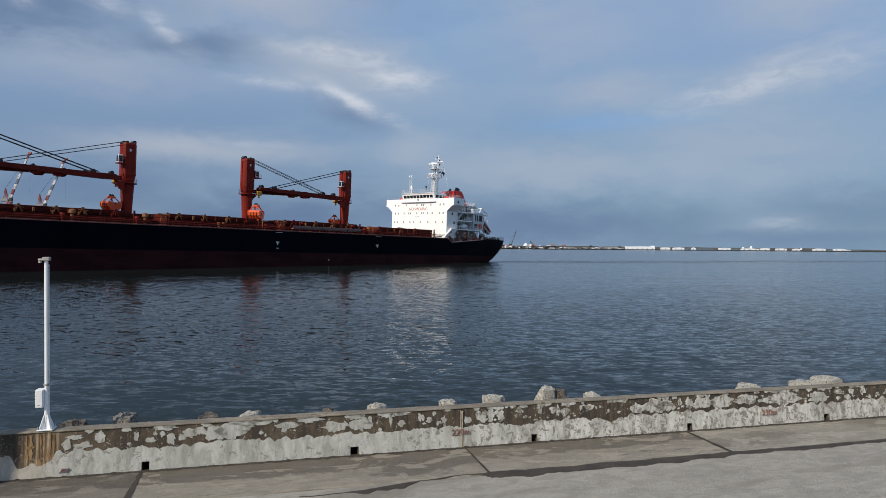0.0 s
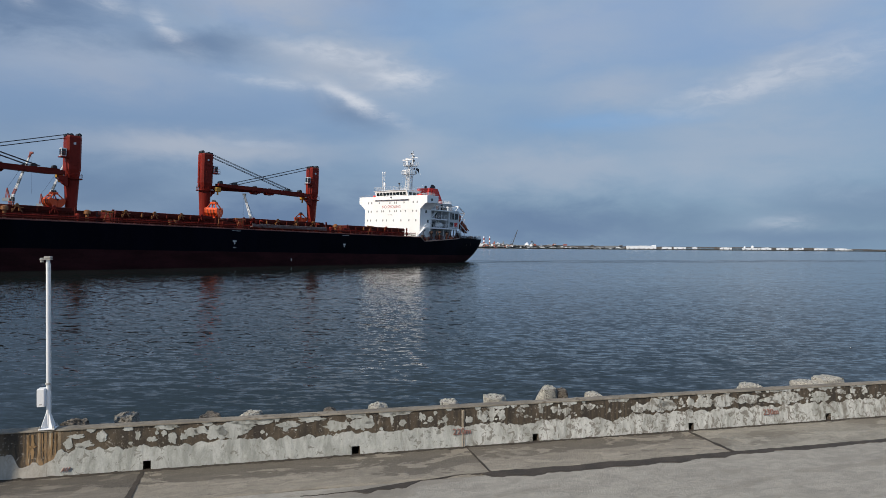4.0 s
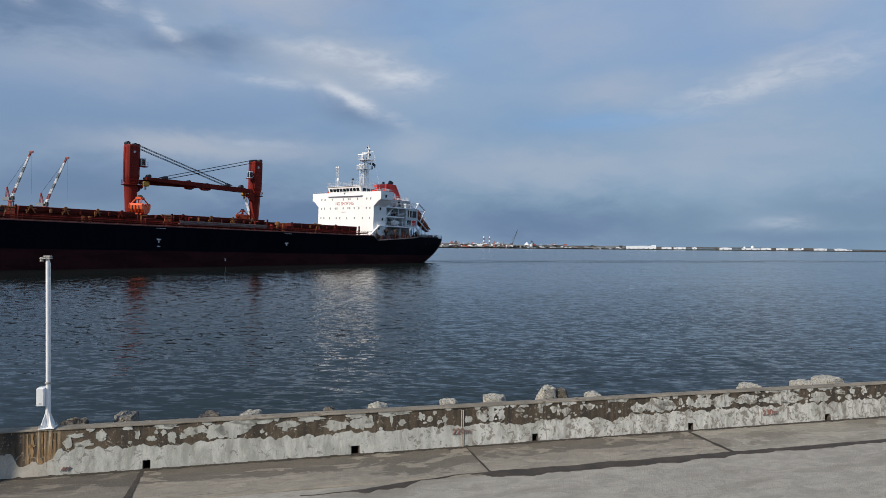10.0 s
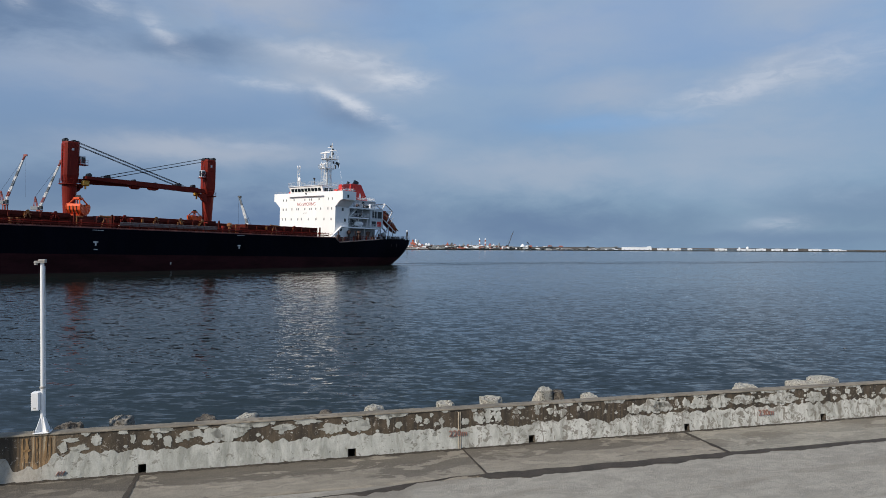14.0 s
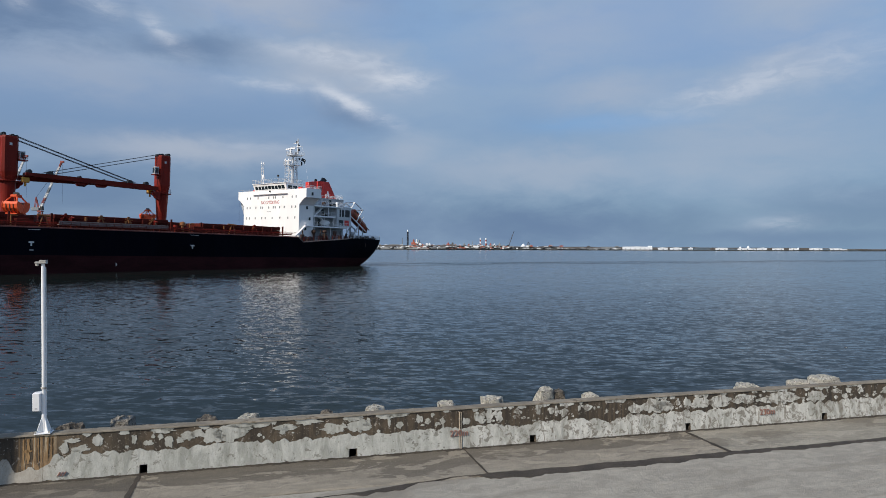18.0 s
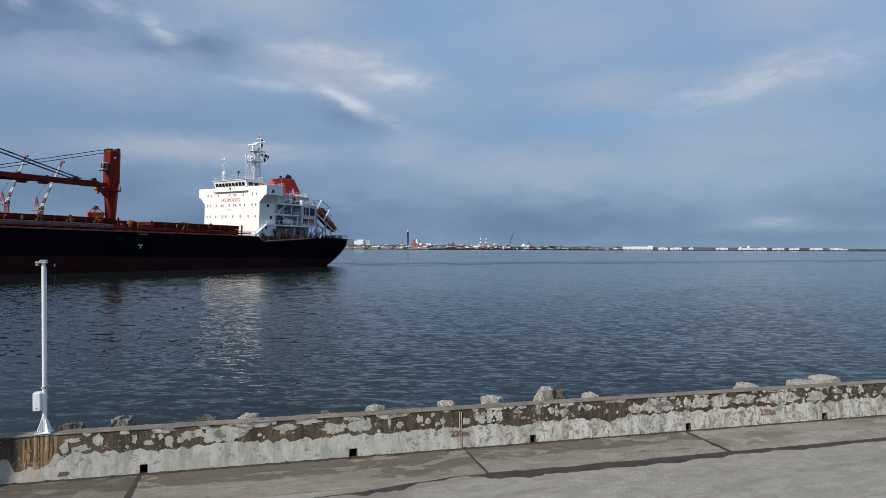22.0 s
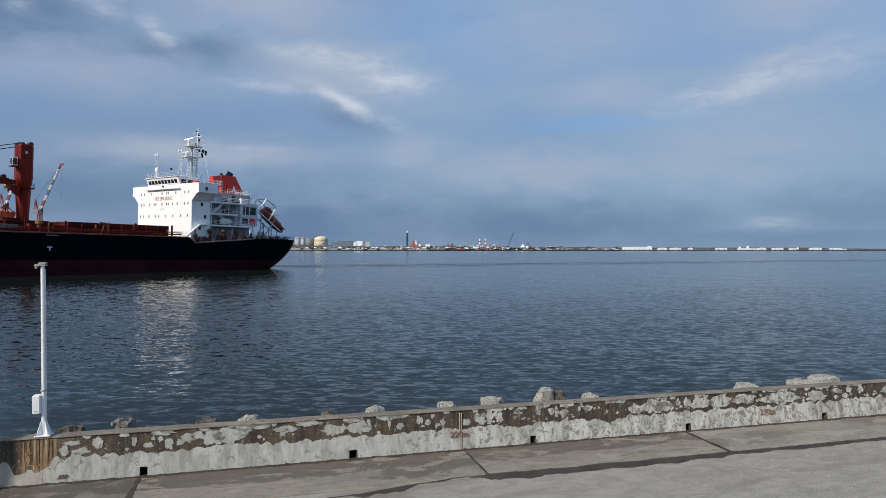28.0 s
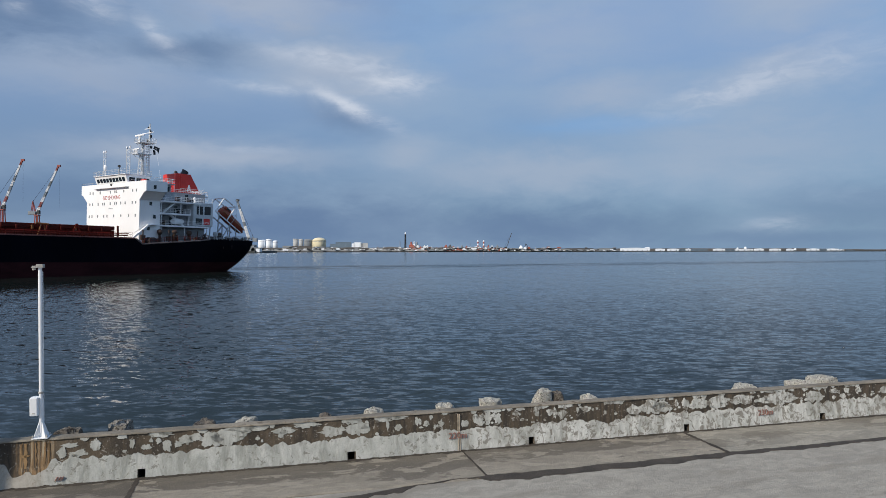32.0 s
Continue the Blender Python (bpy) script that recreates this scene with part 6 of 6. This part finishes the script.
a = lattice_aerial(28.2, -4.0, 21.5, 26.6, 0.5)
part("radome", Geo().lathe([(0.1, 22.6), (0.34, 22.8), (0.40, 23.3), (0.36, 23.8), (0.05, 24.1)], 14, x=28.3, y=-3.4), "white", a, "white satellite dome", smooth=True)
part("radome_stem", Geo().tube((28.3, -3.4, 21.5), (28.3, -3.4, 22.7), 0.13, n=8), "white", a)
lattice_aerial(27.9, 6.2, 21.5, 26.9, 0.75)
part("searchlight", Geo().lathe([(0.08, 21.5), (0.08, 23.1), (0.3, 23.2), (0.3, 23.6)], 10, x=28.4, y=3.2), "dark", ship)

# free-fall lifeboat on its ramp over the stern
ramp = part("lifeboat_ramp", Geo(), "white", ship, "white launching frame of the lifeboat")
BT = pose(-0.6, 2.4, 13.3, 0, -35, 0) @ Matrix.Scale(1.15, 4)        # boat's own axis: x towards its raised stern
g = Geo()
for s in (1.75, -1.75):
    g.tube((4.6, s, -1.6), (-3.2, s, -1.6), 0.14, n=6, m=BT)
    g.tube((4.6, s, -1.6), (4.6, s, 2.0), 0.15, n=6, m=BT)
    g.tube((4.6, s, 2.0), (1.2, s, 2.2), 0.15, n=6, m=BT)
    g.tube((1.2, s, 2.2), (1.2, s, -1.6), 0.16, n=6, m=BT)
g.tube((4.6, -1.75, 2.0), (4.6, 1.75, 2.0), 0.15, n=6, m=BT)
g.tube((1.2, -1.75, 2.2), (1.2, 1.75, 2.2), 0.14, n=6, m=BT)
ramp.data = g.mesh("lifeboat_ramp", "white")
g = Geo()
for s in (0.7, 4.1):
    g.tube((4.2, s, 5.4), (3.6, s, 14.5), 0.15, n=6)
    g.tube((0.4, s, 5.6), (0.4, s, 12.0), 0.14, n=6)
    g.tube((-1.6, s, 7.0), (-1.2, s, 10.8), 0.13, n=6)
    g.tube((4.2, s, 6.0), (0.4, s, 11.5), 0.14, n=6)
part("ramp_leg", g, "grey", ramp)
secs = [(-4.3, 0.15, -0.35), (-3.6, 0.8, -0.3), (-2.2, 1.25, -0.1), (0.5, 1.35, 0.0), (2.6, 1.3, 0.1), (3.8, 1.05, 0.15), (4.1, 0.5, 0.15)]
vs, fs, n = [], [], 14
for x, r, dz in secs:
    vs += [(x, r * math.cos(2 * math.pi * i / n), dz + r * (0.95 if math.sin(2 * math.pi * i / n) > 0 else 0.85) * math.sin(2 * math.pi * i / n)) for i in range(n)]
for j in range(len(secs) - 1):
    fs += [(j * n + i, j * n + (i + 1) % n, j * n + n + (i + 1) % n, j * n + n + i) for i in range(n)]
fs += [tuple(range(n)), tuple(range(len(vs) - n, len(vs)))]
M["boat_orange"] = paint("lifeboat_orange", (0.26, 0.045, 0.018), 0.45, size=1.5, vary=0.2)
BT = BT @ pose(-0.6, 0, -0.3) @ Matrix.Scale(0.93, 4)
boat = part("lifeboat", Geo().solid(vs, fs, m=BT), "boat_orange", ship, "enclosed orange free-fall lifeboat", smooth=True)
part("canopy", Geo().box(1.4, 3.6, -0.8, 0.8, 1.0, 1.9, m=BT, c=0.25), "boat_orange", boat)
part("window", Geo().box(2.0, 3.0, 0.78, 0.83, 1.3, 1.65, m=BT), "glass", boat)
part("fender", Geo().tube((-3.8, 1.1, 0.1), (3.6, 1.35, 0.1), 0.14, n=6, m=BT), "yellow", boat)
part("lashing", Geo().tube((0.4, -1.5, 1.5), (0.4, 1.6, 1.5), 0.06, n=5, m=BT).tube((0.4, 1.6, 1.5), (0.4, 1.6, -1.5), 0.06, n=5, m=BT), "mark", boat)

# stern rail, cap of the low bulwark and gear on the mooring deck
edge = [(hull_point(x, DECK)[0], hull_point(x, deck_edge(x))[1], deck_edge(x)) for x in (0, 2, 4, 6, 8, 10, 12.5)]
for s in (1, -1):
    part("stern_rail", Geo().rail([(p[0] + 0.05, (p[1] - 0.12) * s, p[2]) for p in edge], 1.0, 1.3, 0.04, 3), "grey", ship)
    lip = [(x, hull_point(x, deck_edge(x))[1] * s, deck_edge(x)) for x in (12.4, 15, 18, 22, 26, 28.9)]
    g = Geo()
    for p, q in zip(lip, lip[1:]):
        g.tube((p[0], p[1] + 0.03 * s, p[2]), (q[0], q[1] + 0.03 * s, q[2]), 0.17, n=6)
    g.tube((28.9, lip[-1][1] + 0.03 * s, lip[-1][2]), (30.4, 15.03 * s, DECK), 0.15, n=6)
    bul = part("bulwark_cap", g, "dull_grey", ship, "dull grey slanting bulwark cap")
    g = Geo()
    for i in range(11):
        t = i / 10
        x = 12.8 + 16 * t
        h = hull_point(x, deck_edge(x))[1]
        g.tube((x, (h - 0.1) * s, deck_edge(x)), (x, (h - 0.1) * s, deck_edge(x) + 1.1), 0.06, n=5)
    g.rail([(13, (hull_point(13, 7)[1] - 0.15) * s, deck_edge(13)), (28.4, 14.85 * s, deck_edge(28.4))], 1.1, 2.0, 0.045, 2)
    part("bulwark_stay", g, "deck_red", bul)
part("stern_rail", Geo().rail([(-1.1, -11.4, DECK + 0.15), (-1.1, 11.4, DECK + 0.15)], 1.0, 1.4, 0.04, 3), "grey", ship)
rnd = random.Random(11)
for s in (1, -1):
    for x, y, kind_ in ((3.5, 9.5, 0), (6.5, 10.4, 1), (9.0, 11.0, 2), (11.5, 10.0, 0), (14.5, 12.2, 3), (17.0, 12.9, 2), (19.5, 12.6, 1), (22.0, 13.2, 3), (24.0, 12.9, 2), (26.2, 13.3, 0), (28.0, 13.4, 3), (5.0, 6.5, 2), (8.0, 7.4, 1), (12.7, 12.6, 3), (20.8, 13.4, 2)):
        y *= s
        if kind_ == 0:
            w = part("winch", Geo().tube((x, y - 0.9, 6.6), (x, y + 0.9, 6.6), 0.8, n=14).box(x - 1.0, x + 1.0, y - 1.3, y - 1.0, 5.4, 7.4, c=0.08).box(x - 1.0, x + 1.0, y + 1.0, y + 1.3, 5.4, 7.4, c=0.08), "dark", ship, "dark mooring winch")
            part("drum_flange", Geo().tube((x, y - 1.0, 6.6), (x, y - 0.85, 6.6), 1.1, n=16).tube((x, y + 0.85, 6.6), (x, y + 1.0, 6.6), 1.1, n=16), "gear", w)
        elif kind_ == 1:
            b = part("bollard", Geo().box(x - 1.0, x + 1.0, y - 0.4, y + 0.4, 5.4, 5.6, c=0.04), "dark", ship)
            for q in (-0.6, 0.6):
                part("bitt", Geo().lathe([(0.32, 5.6), (0.32, 6.9), (0.42, 6.95), (0.42, 7.1)], 12, x=x + q, y=y), "dark", b)
        elif kind_ == 2:
            part("vent_head", Geo().lathe([(0.28, 5.4), (0.28, 7.5 + rnd.uniform(0, 1.2)), (0.6, 7.7 + rnd.uniform(0.9, 1.2)), (0.55, 9.3), (0.2, 9.5)], 12, x=x, y=y), "gear" if rnd.random() < 0.7 else "grey", ship)
        else:
            part("post", Geo().tube((x, y, 5.4), (x, y, 9.0 + rnd.uniform(0, 0.8)), 0.14, n=7).box(x - 0.5, x + 0.5, y - 0.25, y + 0.25, 7.0, 8.1, c=0.06), "gear", ship)

# fairleads, reels, vents and boxes crowded along the stern's edge
for s in (1, -1):
    for i in range(22):
        x = 0.6 + i * 0.62 if i < 18 else 13.5 + (i - 18) * 2.4
        h = hull_point(x, deck_edge(x))[1] - rnd.uniform(0.5, 1.6)
        z0, y, k = 5.4, h * s, i % 4
        top = DECK + rnd.uniform(0.3, 1.3)
        if k == 0:
            part("fairlead", Geo().box(x - 0.5, x + 0.5, y - 0.25, y + 0.25, z0, top - 0.3, c=0.08).tube((x - 0.3, y, top - 0.3), (x - 0.3, y, top), 0.16, n=8).tube((x + 0.3, y, top - 0.3), (x + 0.3, y, top), 0.16, n=8), "dark", ship)
        elif k == 1:
            part("rope_reel", Geo().tube((x - 0.35, y, top - 0.6), (x + 0.35, y, top - 0.6), 0.45, n=12).box(x - 0.42, x - 0.36, y - 0.5, y + 0.5, z0, top - 0.1).box(x + 0.36, x + 0.42, y - 0.5, y + 0.5, z0, top - 0.1), "gear", ship)
        elif k == 2:
            part("vent_head", Geo().lathe([(0.16, z0), (0.16, top), (0.34, top + 0.1), (0.3, top + 0.35), (0.1, top + 0.45)], 10, x=x, y=y), "dark", ship)
        else:
            part("deck_box", Geo().box(x - 0.4, x + 0.4, y - 0.3, y + 0.3, z0, top - 0.2, c=0.05), "gear", ship)
# gear on the galleries
for s in (1, -1):
    for x, z, w, h, mt in ((15.0, 15.92, 0.5, 0.9, "dark"), (18.2, 15.92, 0.35, 1.2, "gear"), (21.0, 15.92, 0.6, 0.8, "grey"), (17.4, 13.22, 0.5, 1.2, "dark"), (22.3, 13.22, 0.4, 1.0, "gear"), (13.4, 10.52, 0.6, 0.7, "dark"), (22.0, 10.52, 0.7, 1.1, "gear")):
        part("gallery_locker", Geo().box(x - w, x + w, *sorted((9.3 * s, 10.2 * s)), z, z + h, c=0.06), mt, ship)
    part("free_stair", Geo().prism([(29.6, 7.4), (30.1, 7.4), (26.6, 10.4), (26.1, 10.4)], "y", 12.6 * s - 0.35, 12.6 * s + 0.35), "white", ship)
    part("stair_rail", Geo().tube((29.8, 12.95 * s, 8.4), (26.3, 12.95 * s, 11.4), 0.05, n=5), "white", ship)
    part("stair_landing", Geo().box(24.6, 26.7, *sorted((12.2 * s, 13.1 * s)), 10.3, 10.42, c=0.02), "white", ship)

# main deck edge, rails, pipes and gear between the hatches
for s in (1, -1):
    g = Geo().box(30.6, 156, *sorted((14.86 * s, 15.03 * s)), DECK - 0.14, DECK + 0.12, c=0.03)
    part("gunwale", g, "worn_edge", ship)
    x = 31.0
    while x < 156:
        part("deck_rail", Geo().rail([(x, 14.8 * s, DECK), (min(x + 12.4, 156), 14.8 * s, DECK)], 1.1, 1.55, 0.032, 3), "deck_red", ship)
        x += 12.5
    for y, r, z in ((12.9, 0.16, 0.5), (12.4, 0.12, 0.5), (13.3, 0.09, 0.9)):
        part("deck_pipe", Geo().tube((31, y * s, DECK + z), (155, y * s, DECK + z), r, n=6), "crane_red" if r < 0.15 else "deck_red", ship)
    for i, cx_ in enumerate((55.9, 59.5, 86.2, 90.0, 114.8, 118.7, 145.6, 149.4, 47.0, 102.0, 132.0)):
        k = rnd.randint(0, 3)
        y = (11.9 + 0.8 * rnd.random()) * s
        if k == 0:
            g = Geo().tube((cx_ - 0.7, y, DECK - 0.06), (cx_ - 0.2, y, DECK + 2.3), 0.12, n=6).tube((cx_ + 0.9, y, DECK - 0.06), (cx_ + 0.2, y, DECK + 2.3), 0.12, n=6).tube((cx_ - 1.0, y, DECK + 2.2), (cx_ + 1.2, y, DECK + 2.35), 0.2, n=6)
            part("cover_winch_frame", g, "yellow", ship, "rusty yellow frame at the hatch end")
        elif k == 1:
            part("vent_head", Geo().lathe([(0.3, DECK - 0.06), (0.3, DECK + 1.5), (0.62, DECK + 1.6), (0.58, DECK + 2.2), (0.2, DECK + 2.4)], 12, x=cx_, y=y), "yellow", ship, "yellow mushroom ventilator")
            part("vent_head", Geo().lathe([(0.22, DECK - 0.06), (0.22, DECK + 1.1), (0.45, DECK + 1.2), (0.4, DECK + 1.6)], 12, x=cx_ + 1.6, y=y), "crane_red", ship)
        elif k == 2:
            b = part("bollard", Geo().box(cx_ - 1.0, cx_ + 1.0, y - 0.4, y + 0.4, DECK - 0.06, DECK + 0.14, c=0.04), "yellow", ship)
            for q in (-0.6, 0.6):
                part("bitt", Geo().lathe([(0.3, DECK + 0.14), (0.3, DECK + 1.1), (0.4, DECK + 1.15), (0.4, DECK + 1.3)], 12, x=cx_ + q, y=y), "yellow", b)
        else:
            part("locker", Geo().box(cx_ - 1.2, cx_ + 1.0, y - 0.5, y + 0.5, DECK - 0.06, DECK + 1.5, c=0.06), "deck_red", ship)
            part("stand_pipe", Geo().tube((cx_ + 1.7, y, DECK - 0.06), (cx_ + 1.7, y, DECK + 2.1), 0.13, n=6).tube((cx_ + 1.7, y, DECK + 2.0), (cx_ + 0.6, y, DECK + 2.0), 0.13, n=6), "yellow", ship)
# hatch-end wheels and brackets standing over the coaming
for h0, h1, top in HATCHES:
    for s in (1, -1):
        for x in (h0 - 0.5, h1 + 0.5):
            part("cover_post", Geo().box(x - 0.18, x + 0.18, *sorted((10.5 * s, 10.8 * s)), DECK, top + 0.15, c=0.05), "deck_red", ship)
        for k in ((0.34,) if h0 < 40 else (0.14, 0.38, 0.62, 0.88)):
            x, y, j = h0 + (h1 - h0) * (k + 0.04 * rnd.uniform(-1, 1)), 10.95 * s, rnd.uniform(0.55, 0.85)
            g = Geo().tube((x - 0.9 * j, y, top - 1.2), (x + 0.2, y, top + 0.15), 0.11, n=6).tube((x + 1.0 * j, y, top - 1.3), (x - 0.1, y, top + 0.1), 0.10, n=6).tube((x - 1.2 * j, y, top - 0.5), (x + 0.9 * j, y, top - 0.25), 0.09, n=6)
            g.tube((x, y - 0.12, top - 0.05), (x, y + 0.12, top - 0.05), 0.3, n=10).tube((x + 0.8 * j, y - 0.1, top - 0.9), (x + 0.8 * j, y + 0.1, top - 0.9), 0.22, n=10)
            part("cover_hinge", g, "yellow" if rnd.random() < 0.65 else "crane_red", ship, "rusty yellow folding hinge of the hatch cover")
        for k in range(1, 8):
            x = h0 + (h1 - h0) * k / 8
            part("cleat", Geo().box(x - 0.2, x + 0.2, *sorted((10.4 * s, 10.75 * s)), top - 1.1, top - 0.35, c=0.05), "yellow" if k % 3 == 0 else "deck_red", ship)
lad = part("accommodation_ladder", Geo().box(63.5, 84.5, 13.4, 14.3, DECK + 0.55, DECK + 0.75, c=0.04), "dull_grey", ship, "dull grey accommodation ladder stowed along the rail")
part("ladder_side", Geo().box(63.5, 84.5, 14.25, 14.35, DECK + 0.7, DECK + 1.35, c=0.03), "dull_grey", lad)
for x in (66, 82):
    part("ladder_davit", Geo().tube((x, 13.2, DECK), (x, 13.2, DECK + 2.2), 0.12, n=6).tube((x, 13.2, DECK + 2.2), (x, 14.6, DECK + 2.0), 0.1, n=6), "crane_red", lad)
for s in (1, -1):
    for x in (58.4, 89.2):
        y0, y1 = sorted((15.0 * s, 15.04 * s))
        part("tug_mark", Geo().box(x - 0.44, x + 0.44, y0, y1, 4.55, 4.82).box(x - 0.13, x + 0.13, y0, y1, 4.0, 4.6), "mark", ship, "white letter T push mark")
        if x > 60:
            part("hull_mark", Geo().box(x - 0.35, x + 0.35, y0, y1, 3.2, 3.36), "mark", ship)
        part("scupper_mark", Geo().box(x - 1.4, x + 0.6, y0, y1, DECK - 0.5, DECK - 0.4), "grey", ship)
    part("draught_mark", Geo().box(74.2, 74.4, *sorted((15.0 * s, 15.04 * s)), 0.35, 0.95), "mark", ship)

motions()
